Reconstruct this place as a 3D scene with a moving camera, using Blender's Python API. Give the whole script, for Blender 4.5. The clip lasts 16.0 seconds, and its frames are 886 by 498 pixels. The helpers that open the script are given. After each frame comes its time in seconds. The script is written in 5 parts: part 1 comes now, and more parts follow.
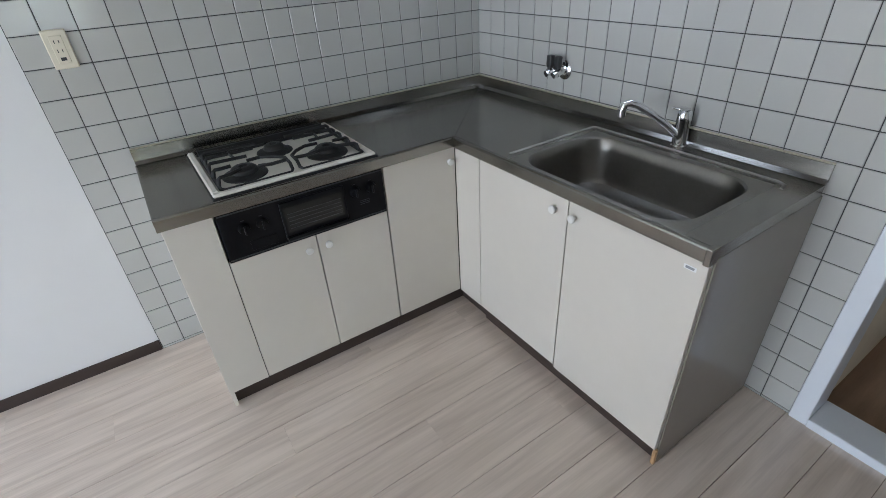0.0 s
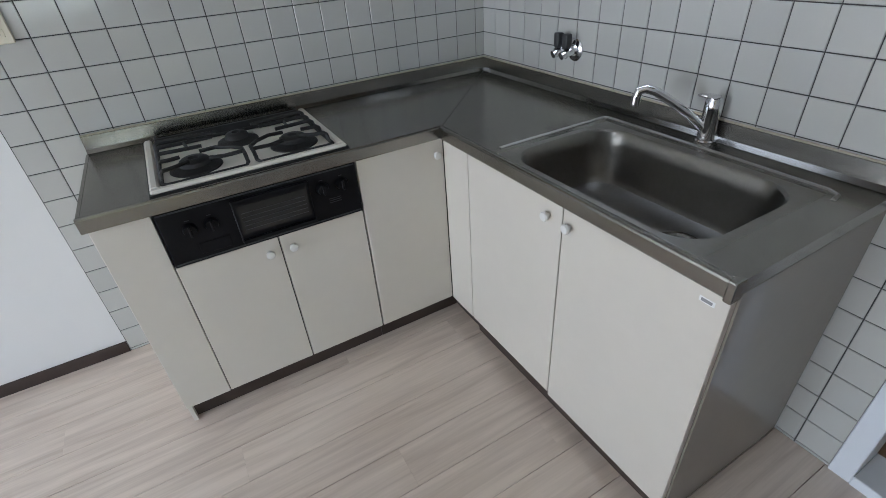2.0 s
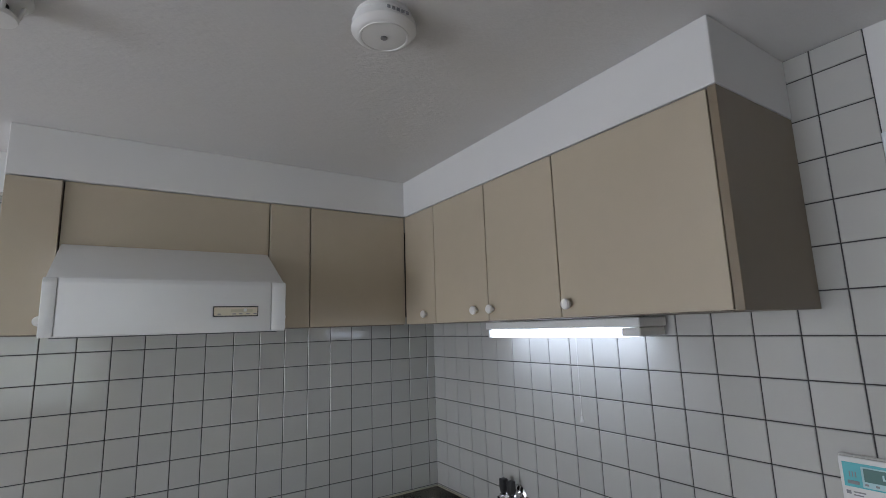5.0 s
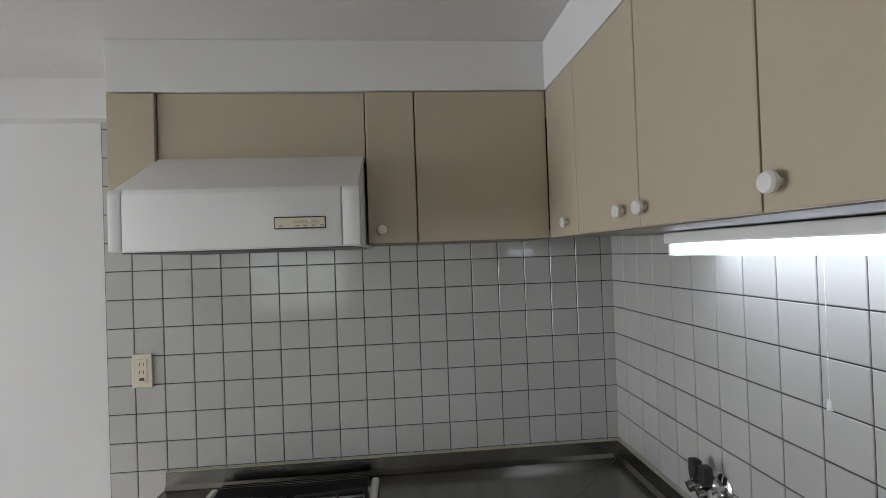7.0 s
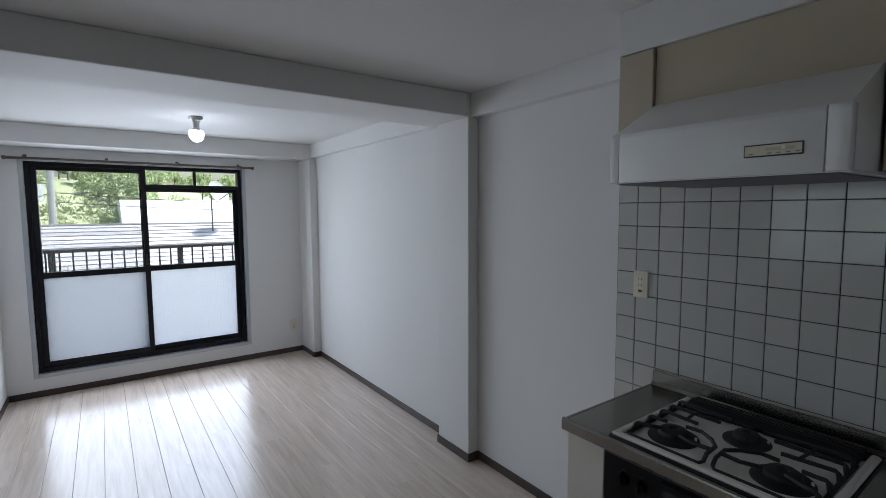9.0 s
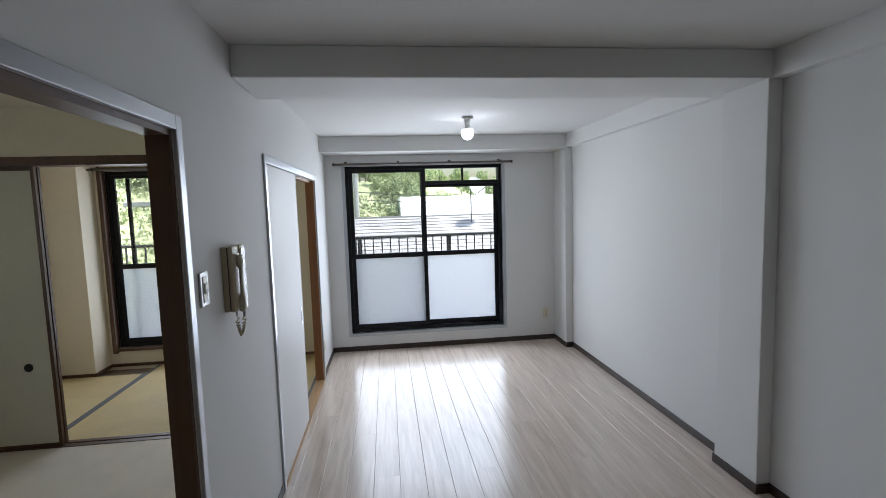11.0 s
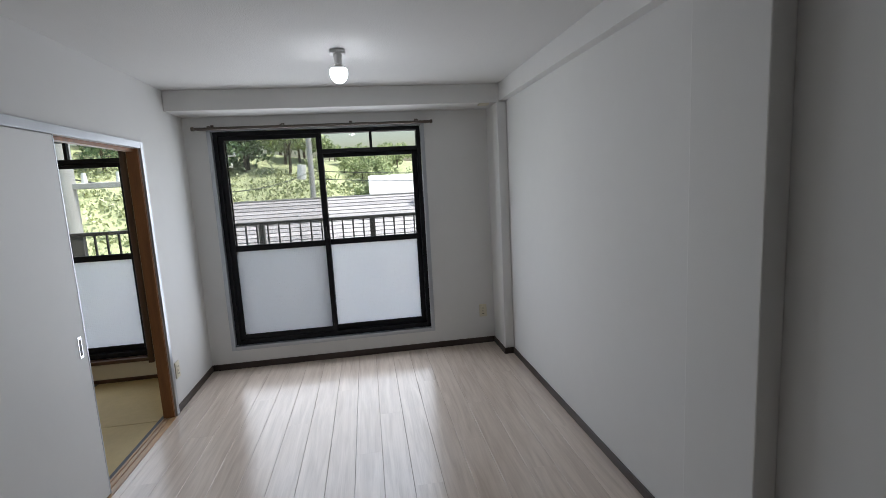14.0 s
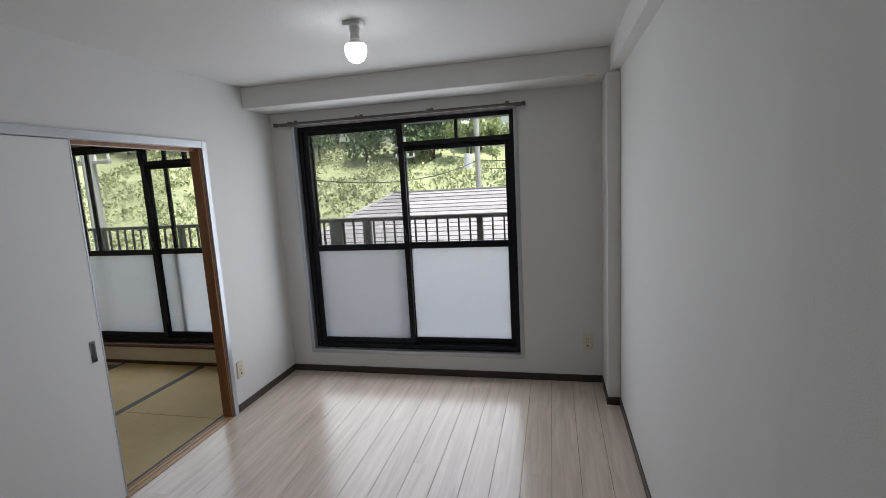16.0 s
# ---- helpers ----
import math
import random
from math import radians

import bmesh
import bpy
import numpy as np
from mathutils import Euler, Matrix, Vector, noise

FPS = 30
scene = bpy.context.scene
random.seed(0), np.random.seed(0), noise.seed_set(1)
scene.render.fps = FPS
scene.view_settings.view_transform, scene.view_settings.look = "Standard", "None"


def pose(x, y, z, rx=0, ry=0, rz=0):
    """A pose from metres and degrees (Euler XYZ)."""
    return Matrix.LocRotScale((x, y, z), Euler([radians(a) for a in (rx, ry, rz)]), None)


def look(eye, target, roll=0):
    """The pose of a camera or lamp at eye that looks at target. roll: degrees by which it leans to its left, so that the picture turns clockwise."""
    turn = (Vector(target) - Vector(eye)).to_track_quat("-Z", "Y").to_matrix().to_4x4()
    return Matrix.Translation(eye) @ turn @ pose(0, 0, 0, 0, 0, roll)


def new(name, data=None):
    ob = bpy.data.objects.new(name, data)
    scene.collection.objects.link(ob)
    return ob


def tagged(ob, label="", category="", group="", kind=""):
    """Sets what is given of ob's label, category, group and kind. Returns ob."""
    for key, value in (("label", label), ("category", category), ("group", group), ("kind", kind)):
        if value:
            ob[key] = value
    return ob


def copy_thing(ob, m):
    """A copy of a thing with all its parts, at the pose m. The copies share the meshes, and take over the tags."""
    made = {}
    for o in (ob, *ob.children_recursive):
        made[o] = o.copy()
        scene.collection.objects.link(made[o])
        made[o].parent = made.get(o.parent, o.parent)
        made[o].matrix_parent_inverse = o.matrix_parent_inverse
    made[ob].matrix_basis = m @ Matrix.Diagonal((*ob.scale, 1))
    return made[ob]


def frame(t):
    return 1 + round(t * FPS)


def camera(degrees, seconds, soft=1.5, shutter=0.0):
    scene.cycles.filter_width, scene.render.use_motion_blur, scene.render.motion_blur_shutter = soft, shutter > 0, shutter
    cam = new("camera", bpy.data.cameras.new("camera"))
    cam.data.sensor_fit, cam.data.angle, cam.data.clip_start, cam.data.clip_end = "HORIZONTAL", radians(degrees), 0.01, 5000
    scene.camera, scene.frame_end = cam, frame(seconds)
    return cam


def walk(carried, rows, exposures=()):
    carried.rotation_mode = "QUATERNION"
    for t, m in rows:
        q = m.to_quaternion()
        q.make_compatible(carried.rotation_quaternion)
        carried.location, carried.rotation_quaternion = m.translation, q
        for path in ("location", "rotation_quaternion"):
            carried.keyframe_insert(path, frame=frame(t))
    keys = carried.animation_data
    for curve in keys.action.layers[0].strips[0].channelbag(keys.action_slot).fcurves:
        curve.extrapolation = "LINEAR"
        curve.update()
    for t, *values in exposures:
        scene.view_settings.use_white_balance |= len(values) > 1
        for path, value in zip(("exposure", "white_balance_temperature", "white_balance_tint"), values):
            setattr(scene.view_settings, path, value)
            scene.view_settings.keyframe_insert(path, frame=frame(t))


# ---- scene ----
cam = camera(86.4, 16.0, soft=0.5)
PATH = [
    (0, (-1.619, -2.108, 1.449), (-0.724, -0.674, 0.381), -3.6),
    (0.5, (-1.552, -2.048, 1.372), (-0.702, -0.608, 0.275), -3.9),
    (1, (-1.453, -1.993, 1.314), (-0.676, -0.569, 0.145), -4.4),
    (1.5, (-1.398, -1.975, 1.31), (-0.677, -0.575, 0.077), -5.2),
    (2, (-1.359, -1.997, 1.37), (-0.58, -0.523, 0.265), -4.3),
    (2.5, (-1.325, -2.028, 1.489), (-0.321, -0.479, 0.719), -1.6),
    (3, (-1.323, -2.048, 1.596), (-0.087, -0.511, 1.265), -0.5),
    (3.2, (-1.337, -2.052, 1.631), (-0.018, -0.558, 1.457), -0.2),
    (5.3, (-1.313, -2.108, 1.643), (-0.292, -0.421, 1.972), -2.1),
    (5.5, (-1.282, -2.076, 1.632), (-0.316, -0.351, 1.937), -2.5),
    (6, (-1.156, -1.9, 1.621), (-0.303, -0.104, 1.841), -2.7),
    (6.5, (-0.98, -1.771, 1.6), (-0.345, 0.122, 1.719), -2.5),
    (7, (-0.819, -1.778, 1.618), (-0.644, 0.214, 1.638), -2.0),
    (7.5, (-0.729, -1.867, 1.591), (-1.108, 0.096, 1.554), -1.8),
    (8, (-0.629, -1.863, 1.579), (-1.65, -0.146, 1.471), -1.5),
    (8.5, (-0.59, -1.873, 1.567), (-1.969, -0.432, 1.42), -0.7),
    (9, (-0.601, -1.905, 1.568), (-2.217, -0.738, 1.402), -0.3),
    (9.5, (-0.618, -1.932, 1.56), (-2.453, -1.151, 1.402), -0.2),
    (10, (-0.635, -1.958, 1.559), (-2.586, -1.548, 1.394), -0.4),
    (10.2, (-0.64, -1.968, 1.553), (-2.612, -1.674, 1.388), -0.4),
    (12.3, (-0.912, -1.994, 1.544), (-2.891, -1.777, 1.35), -2.3),
    (12.5, (-0.985, -1.959, 1.53), (-2.958, -1.692, 1.331), -2.6),
    (13, (-1.213, -1.72, 1.505), (-3.183, -1.449, 1.293), -3.2),
    (13.5, (-1.475, -1.492, 1.468), (-3.443, -1.247, 1.209), -3.2),
    (14, (-1.68, -1.198, 1.48), (-3.637, -0.892, 1.203), -3.1),
    (14.5, (-1.865, -0.907, 1.499), (-3.824, -0.605, 1.232), -3.1),
    (15, (-2.12, -0.719, 1.49), (-4.087, -0.486, 1.217), -2.5),
    (15.5, (-2.312, -0.595, 1.486), (-4.289, -0.649, 1.186), -2.7),
    (16, (-2.396, -0.416, 1.517), (-4.321, -0.874, 1.228), -3.2),
]
EXPOSURES = [
    (0, 2.68, 5820, 10), (2.2, 2.65, 5820, 10), (3.0, 2.60, 6000, 11), (5.5, 2.02, 6020, 13), (6.5, 2.19, 6160, 12), (7, 2.30, 6320, 12), (8, 1.98, 5880, 11),
    (8.5, 1.34, 5760, 11), (9, 1.05, 5720, 10), (10, 1.14, 5800, 10), (12.5, 1.08, 6020, 10), (14, 0.58, 6180, 11), (15, 0.66, 6250, 11.5), (16, 0.43, 6320, 12),
]
walk(cam, [(t, look(eye, target, roll)) for t, eye, target, roll in PATH], EXPOSURES)

# ---- plan ----
FL = -0.045             # finished floor
CEIL = 2.265
BEAM_Z = 2.127          # underside of the beams
WIN_X = -5.91          # inner face of the window wall
LEFT_Y = -2.63         # face of the wall with the sliding doors
BACK_Y = LEFT_Y - 0.07
HALL_Y = -1.828         # edge of the hall door's frame in the sink wall
PART_X = -4.16         # partition between the two tatami rooms
FAR_Y = -5.25
BIG_X = 1.6

# world, sun, window light
world = bpy.data.worlds.new("sky")
scene.world = world
world.use_nodes = True
wn = world.node_tree
wn.nodes.clear()
w_out = wn.nodes.new("ShaderNodeOutputWorld")
w_bg = wn.nodes.new("ShaderNodeBackground")
w_sky = wn.nodes.new("ShaderNodeTexSky")
w_sky.sky_type = "NISHITA"
w_sky.sun_disc = False
w_sky.sun_elevation = radians(70)
w_sky.sun_rotation = radians(20)
w_sky.air_density = 1.6
w_sky.dust_density = 4.0
w_bg.inputs["Strength"].default_value = 0.15
wn.links.new(w_sky.outputs[0], w_bg.inputs[0])
wn.links.new(w_bg.outputs[0], w_out.inputs[0])

sun_data = bpy.data.lights.new("sun", "SUN")
sun_data.energy, sun_data.angle, sun_data.color = 5.0, radians(3), (1.0, 0.95, 0.88)
sun = new("sun", sun_data)
sun.matrix_world = look((3, 9, 26), (0, 0, 0))


def window_light(name, x, y, z, w, h, watts, turn, color=(0.92, 0.955, 1.0)):
    d = bpy.data.lights.new(name, "AREA")
    d.shape, d.size, d.size_y, d.energy, d.color, d.spread = "RECTANGLE", w, h, watts, color, radians(160)
    ob = new(name, d)
    ob.matrix_world = pose(x, y, z, 90, 0, turn)
    return ob


window_light("living_window_skylight", WIN_X - 0.012, -1.55, 1.075, 1.70, 1.80, 13.2, -90)
window_light("tatami_window_skylight", WIN_X - 0.012, -3.99, 1.075, 1.68, 1.80, 6.5, -90)
window_light("back_room_window_skylight", -2.4, -5.262, 1.425, 1.5, 1.05, 0.9, 0)


# ---- materials ----
def mat(name, color, rough=0.5, metal=0.0, var=0.06, scale=6.0, bump=0.0, bump_scale=60.0, coat=0.0, per_object=0.0, spec=0.5, stretch=None, stains=0.0):
    m = bpy.data.materials.new(name)
    m.use_nodes = True
    nt = m.node_tree
    b = nt.nodes["Principled BSDF"]
    b.inputs["Metallic"].default_value = metal
    b.inputs["Coat Weight"].default_value = coat
    b.inputs["Specular IOR Level"].default_value = spec
    tc = nt.nodes.new("ShaderNodeTexCoord")
    mp = nt.nodes.new("ShaderNodeMapping")
    if stretch:
        mp.inputs["Scale"].default_value = stretch
    nt.links.new(tc.outputs["Object"], mp.inputs[0])
    n1 = nt.nodes.new("ShaderNodeTexNoise")
    n1.inputs["Scale"].default_value, n1.inputs["Detail"].default_value = scale, 5
    n2 = nt.nodes.new("ShaderNodeTexNoise")
    n2.inputs["Scale"].default_value, n2.inputs["Detail"].default_value = scale * 9, 3
    for n in (n1, n2):
        nt.links.new(mp.outputs[0], n.inputs["Vector"])
    add = nt.nodes.new("ShaderNodeMath")
    add.operation = "MULTIPLY_ADD"
    add.inputs[1].default_value = 0.4
    nt.links.new(n2.outputs[0], add.inputs[0])
    nt.links.new(n1.outputs[0], add.inputs[2])
    ramp = nt.nodes.new("ShaderNodeMapRange")
    ramp.inputs["From Min"].default_value, ramp.inputs["From Max"].default_value = 0.45, 0.95
    ramp.inputs["To Min"].default_value, ramp.inputs["To Max"].default_value = 1 - var, 1 + var
    nt.links.new(add.outputs[0], ramp.inputs[0])
    last = ramp.outputs[0]
    if per_object:
        oi = nt.nodes.new("ShaderNodeObjectInfo")
        r2 = nt.nodes.new("ShaderNodeMapRange")
        r2.inputs["To Min"].default_value, r2.inputs["To Max"].default_value = 1 - per_object, 1 + per_object
        nt.links.new(oi.outputs["Random"], r2.inputs[0])
        mu = nt.nodes.new("ShaderNodeMath")
        mu.operation = "MULTIPLY"
        nt.links.new(last, mu.inputs[0])
        nt.links.new(r2.outputs[0], mu.inputs[1])
        last = mu.outputs[0]
    hsv = nt.nodes.new("ShaderNodeHueSaturation")
    hsv.inputs["Color"].default_value = (*color, 1)
    nt.links.new(last, hsv.inputs["Value"])
    nt.links.new(hsv.outputs[0], b.inputs["Base Color"])
    rr = nt.nodes.new("ShaderNodeMapRange")
    rr.inputs["To Min"].default_value, rr.inputs["To Max"].default_value = max(0.02, rough * 0.8), min(1, rough * 1.2)
    nt.links.new(n1.outputs[0], rr.inputs[0])
    nt.links.new(rr.outputs[0], b.inputs["Roughness"])
    if bump:
        nb = nt.nodes.new("ShaderNodeTexNoise")
        nb.inputs["Scale"].default_value, nb.inputs["Detail"].default_value = bump_scale, 4
        nt.links.new(mp.outputs[0], nb.inputs["Vector"])
        bp = nt.nodes.new("ShaderNodeBump")
        bp.inputs["Strength"].default_value, bp.inputs["Distance"].default_value = bump, 0.004
        nt.links.new(nb.outputs[0], bp.inputs["Height"])
        nt.links.new(bp.outputs[0], b.inputs["Normal"])
    return m


def plank_material(name, light, dark, rough):
    """Whitewashed wood grain running along x, shifted from plank to plank."""
    m = bpy.data.materials.new(name)
    m.use_nodes = True
    nt = m.node_tree
    b = nt.nodes["Principled BSDF"]
    geo = nt.nodes.new("ShaderNodeNewGeometry")
    oi = nt.nodes.new("ShaderNodeObjectInfo")
    sh = nt.nodes.new("ShaderNodeVectorMath")
    sh.operation = "SCALE"
    sh.inputs[0].default_value = (31.0, 17.0, 9.0)
    nt.links.new(oi.outputs["Random"], sh.inputs["Scale"])
    ad = nt.nodes.new("ShaderNodeVectorMath")
    nt.links.new(geo.outputs["Position"], ad.inputs[0])
    nt.links.new(sh.outputs[0], ad.inputs[1])
    mp = nt.nodes.new("ShaderNodeMapping")
    mp.inputs["Scale"].default_value = (1.3, 16, 1)
    nt.links.new(ad.outputs[0], mp.inputs[0])
    n1 = nt.nodes.new("ShaderNodeTexNoise")
    n1.inputs["Scale"].default_value, n1.inputs["Detail"].default_value, n1.inputs["Distortion"].default_value = 1.6, 8, 0.6
    nt.links.new(mp.outputs[0], n1.inputs["Vector"])
    b.inputs["Specular IOR Level"].default_value = 1.0
    mp2 = nt.nodes.new("ShaderNodeMapping")
    mp2.inputs["Scale"].default_value = (3, 130, 1)
    nt.links.new(ad.outputs[0], mp2.inputs[0])
    n2 = nt.nodes.new("ShaderNodeTexNoise")
    n2.inputs["Scale"].default_value, n2.inputs["Detail"].default_value = 1.5, 4
    nt.links.new(mp2.outputs[0], n2.inputs["Vector"])
    mu = nt.nodes.new("ShaderNodeMath")
    mu.operation = "MULTIPLY_ADD"
    mu.inputs[1].default_value = 0.35
    nt.links.new(n2.outputs[0], mu.inputs[0])
    nt.links.new(n1.outputs[0], mu.inputs[2])
    oa = nt.nodes.new("ShaderNodeMath")
    oa.operation = "MULTIPLY_ADD"
    oa.inputs[1].default_value = 0.1
    nt.links.new(oi.outputs["Random"], oa.inputs[0])
    nt.links.new(mu.outputs[0], oa.inputs[2])
    cr = nt.nodes.new("ShaderNodeValToRGB")
    cr.color_ramp.elements[0].position, cr.color_ramp.elements[0].color = 0.48, (*dark, 1)
    cr.color_ramp.elements[1].position, cr.color_ramp.elements[1].color = 0.9, (*light, 1)
    nt.links.new(oa.outputs[0], cr.inputs[0])
    nt.links.new(cr.outputs[0], b.inputs["Base Color"])
    rr = nt.nodes.new("ShaderNodeMapRange")
    rr.inputs["To Min"].default_value, rr.inputs["To Max"].default_value = rough * 0.75, rough * 1.3
    nt.links.new(n1.outputs[0], rr.inputs[0])
    nt.links.new(rr.outputs[0], b.inputs["Roughness"])
    bp = nt.nodes.new("ShaderNodeBump")
    bp.inputs["Strength"].default_value, bp.inputs["Distance"].default_value = 0.12, 0.002
    nt.links.new(n2.outputs[0], bp.inputs["Height"])
    nt.links.new(bp.outputs[0], b.inputs["Normal"])
    return m


def tatami_material(name, color):
    """Woven rush: fine ribs across and along."""
    m = mat(name, color, 0.75, var=0.1, scale=3)
    nt = m.node_tree
    b = nt.nodes["Principled BSDF"]
    tc = nt.nodes.new("ShaderNodeTexCoord")
    wv = nt.nodes.new("ShaderNodeTexWave")
    wv.bands_direction = "X"
    wv.inputs["Scale"].default_value, wv.inputs["Distortion"].default_value = 45, 0.6
    nt.links.new(tc.outputs["Object"], wv.inputs["Vector"])
    bp = nt.nodes.new("ShaderNodeBump")
    bp.inputs["Strength"].default_value, bp.inputs["Distance"].default_value = 0.25, 0.002
    nt.links.new(wv.outputs[0], bp.inputs["Height"])
    nt.links.new(bp.outputs[0], b.inputs["Normal"])
    return m


def emitter(name, color, strength):
    m = bpy.data.materials.new(name)
    m.use_nodes = True
    b = m.node_tree.nodes["Principled BSDF"]
    b.inputs["Base Color"].default_value = (0.8, 0.8, 0.8, 1)
    b.inputs["Emission Color"].default_value = (*color, 1)
    b.inputs["Emission Strength"].default_value = strength
    return m


def clear_glass(name):
    m = bpy.data.materials.new(name)
    m.use_nodes = True
    nt = m.node_tree
    nt.nodes.clear()
    out = nt.nodes.new("ShaderNodeOutputMaterial")
    mix = nt.nodes.new("ShaderNodeMixShader")
    tr = nt.nodes.new("ShaderNodeBsdfTransparent")
    tr.inputs[0].default_value = (0.93, 0.95, 0.94, 1)
    gl = nt.nodes.new("ShaderNodeBsdfGlossy")
    gl.inputs["Roughness"].default_value = 0.02
    lw = nt.nodes.new("ShaderNodeLayerWeight")
    pw = nt.nodes.new("ShaderNodeMath")
    pw.operation = "POWER"
    pw.inputs[1].default_value = 5.0
    fr = nt.nodes.new("ShaderNodeMath")
    fr.operation = "MULTIPLY_ADD"
    fr.inputs[1].default_value, fr.inputs[2].default_value = 0.8, 0.03
    nt.links.new(lw.outputs["Facing"], pw.inputs[0])
    nt.links.new(pw.outputs[0], fr.inputs[0])
    nt.links.new(fr.outputs[0], mix.inputs[0])
    nt.links.new(tr.outputs[0], mix.inputs[1])
    nt.links.new(gl.outputs[0], mix.inputs[2])
    nt.links.new(mix.outputs[0], out.inputs[0])
    return m


def insect_mesh(name):
    """Fine grey insect mesh, mostly open."""
    m = bpy.data.materials.new(name)
    m.use_nodes = True
    nt = m.node_tree
    nt.nodes.clear()
    out = nt.nodes.new("ShaderNodeOutputMaterial")
    mix = nt.nodes.new("ShaderNodeMixShader")
    mix.inputs[0].default_value = 0.18
    tr = nt.nodes.new("ShaderNodeBsdfTransparent")
    df = nt.nodes.new("ShaderNodeBsdfDiffuse")
    df.inputs[0].default_value = (0.42, 0.42, 0.40, 1)
    nt.links.new(tr.outputs[0], mix.inputs[1])
    nt.links.new(df.outputs[0], mix.inputs[2])
    nt.links.new(mix.outputs[0], out.inputs[0])
    return m


def foliage(name, dark, light):
    """Leaves that differ in tone from one to the next."""
    m = bpy.data.materials.new(name)
    m.use_nodes = True
    nt = m.node_tree
    p = nt.nodes["Principled BSDF"]
    p.inputs["Roughness"].default_value = 0.7
    geo = nt.nodes.new("ShaderNodeNewGeometry")
    ns = nt.nodes.new("ShaderNodeTexNoise")
    ns.inputs["Scale"].default_value = 0.35
    nt.links.new(geo.outputs["Position"], ns.inputs["Vector"])
    ad = nt.nodes.new("ShaderNodeMath")
    ad.operation = "MULTIPLY_ADD"
    ad.inputs[1].default_value = 0.5
    nt.links.new(geo.outputs["Random Per Island"], ad.inputs[0])
    nt.links.new(ns.outputs[0], ad.inputs[2])
    cr = nt.nodes.new("ShaderNodeValToRGB")
    cr.color_ramp.elements[0].position, cr.color_ramp.elements[0].color = 0.4, (*dark, 1)
    cr.color_ramp.elements[1].position, cr.color_ramp.elements[1].color = 1.1 - 0.1, (*light, 1)
    nt.links.new(ad.outputs[0], cr.inputs[0])
    nt.links.new(cr.outputs[0], p.inputs["Base Color"])
    return m


def frosted_glass(name):
    """Figured glass with a small diamond pattern pressed into it."""
    m = bpy.data.materials.new(name)
    m.use_nodes = True
    nt = m.node_tree
    nt.nodes.clear()
    out = nt.nodes.new("ShaderNodeOutputMaterial")
    mix = nt.nodes.new("ShaderNodeMixShader")
    mix.inputs[0].default_value = 0.7
    rf = nt.nodes.new("ShaderNodeBsdfPrincipled")
    rf.inputs["Base Color"].default_value = (0.97, 0.965, 0.955, 1)
    rf.inputs["Transmission Weight"].default_value = 1
    rf.inputs["Roughness"].default_value = 0.36
    rf.inputs["IOR"].default_value = 1.25
    tl = nt.nodes.new("ShaderNodeBsdfTranslucent")
    tl.inputs[0].default_value = (0.97, 0.965, 0.955, 1)
    tc = nt.nodes.new("ShaderNodeTexCoord")
    mp = nt.nodes.new("ShaderNodeMapping")
    mp.inputs["Rotation"].default_value = (radians(45), 0, 0)
    mp.inputs["Scale"].default_value = (1, 1, 1)
    vo = nt.nodes.new("ShaderNodeTexChecker")
    vo.inputs["Scale"].default_value = 95
    nt.links.new(tc.outputs["Object"], mp.inputs[0])
    nt.links.new(mp.outputs[0], vo.inputs["Vector"])
    bp = nt.nodes.new("ShaderNodeBump")
    bp.inputs["Strength"].default_value, bp.inputs["Distance"].default_value = 0.5, 0.003
    nt.links.new(vo.outputs["Fac"], bp.inputs["Height"])
    nt.links.new(bp.outputs[0], rf.inputs["Normal"])
    nt.links.new(bp.outputs[0], tl.inputs["Normal"])
    nt.links.new(rf.outputs[0], mix.inputs[1])
    nt.links.new(tl.outputs[0], mix.inputs[2])
    nt.links.new(mix.outputs[0], out.inputs[0])
    return m


M_WALL = mat("white_wallpaper", (0.69, 0.685, 0.672), 0.75, var=0.02, scale=1.2, bump=0.10, bump_scale=380)
M_CEIL = mat("white_ceiling_paper", (0.68, 0.673, 0.66), 0.8, var=0.02, scale=1.0, bump=0.4, bump_scale=70, stretch=(1, 3.0, 1))
M_BEAM = mat("white_beam_paper", (0.70, 0.694, 0.68), 0.75, var=0.02, scale=1.4, bump=0.10, bump_scale=380)
M_BASE = mat("dark_brown_vinyl_skirting", (0.045, 0.030, 0.024), 0.45, var=0.15, scale=8)
M_PLANK = plank_material("whitewashed_laminate", (0.73, 0.625, 0.535), (0.55, 0.455, 0.38), 0.20)
M_SUBFLOOR = mat("floor_joint", (0.22, 0.17, 0.13), 0.7)
M_TILE = mat("glazed_white_tile", (0.475, 0.472, 0.445), 0.09, var=0.015, scale=14, per_object=0.035, bump=0.03, bump_scale=30)
M_GROUT = mat("dark_grey_grout", (0.05, 0.05, 0.048), 0.85, var=0.25, scale=20)
M_STEEL = mat("brushed_stainless_steel", (0.285, 0.275, 0.252), 0.23, metal=1.0, var=0.07, scale=5, bump=0.012, bump_scale=140)
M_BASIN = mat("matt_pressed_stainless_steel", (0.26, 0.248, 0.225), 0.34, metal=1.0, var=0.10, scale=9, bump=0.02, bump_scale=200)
M_CHROME = mat("chrome", (0.75, 0.75, 0.76), 0.07, metal=1.0, var=0.02)
M_LAM = mat("ivory_laminate", (0.62, 0.58, 0.515), 0.34, var=0.025, scale=3, bump=0.03, bump_scale=200)
M_LAMUP = mat("beige_laminate", (0.465, 0.40, 0.30), 0.42, var=0.03, scale=3, bump=0.05, bump_scale=240)
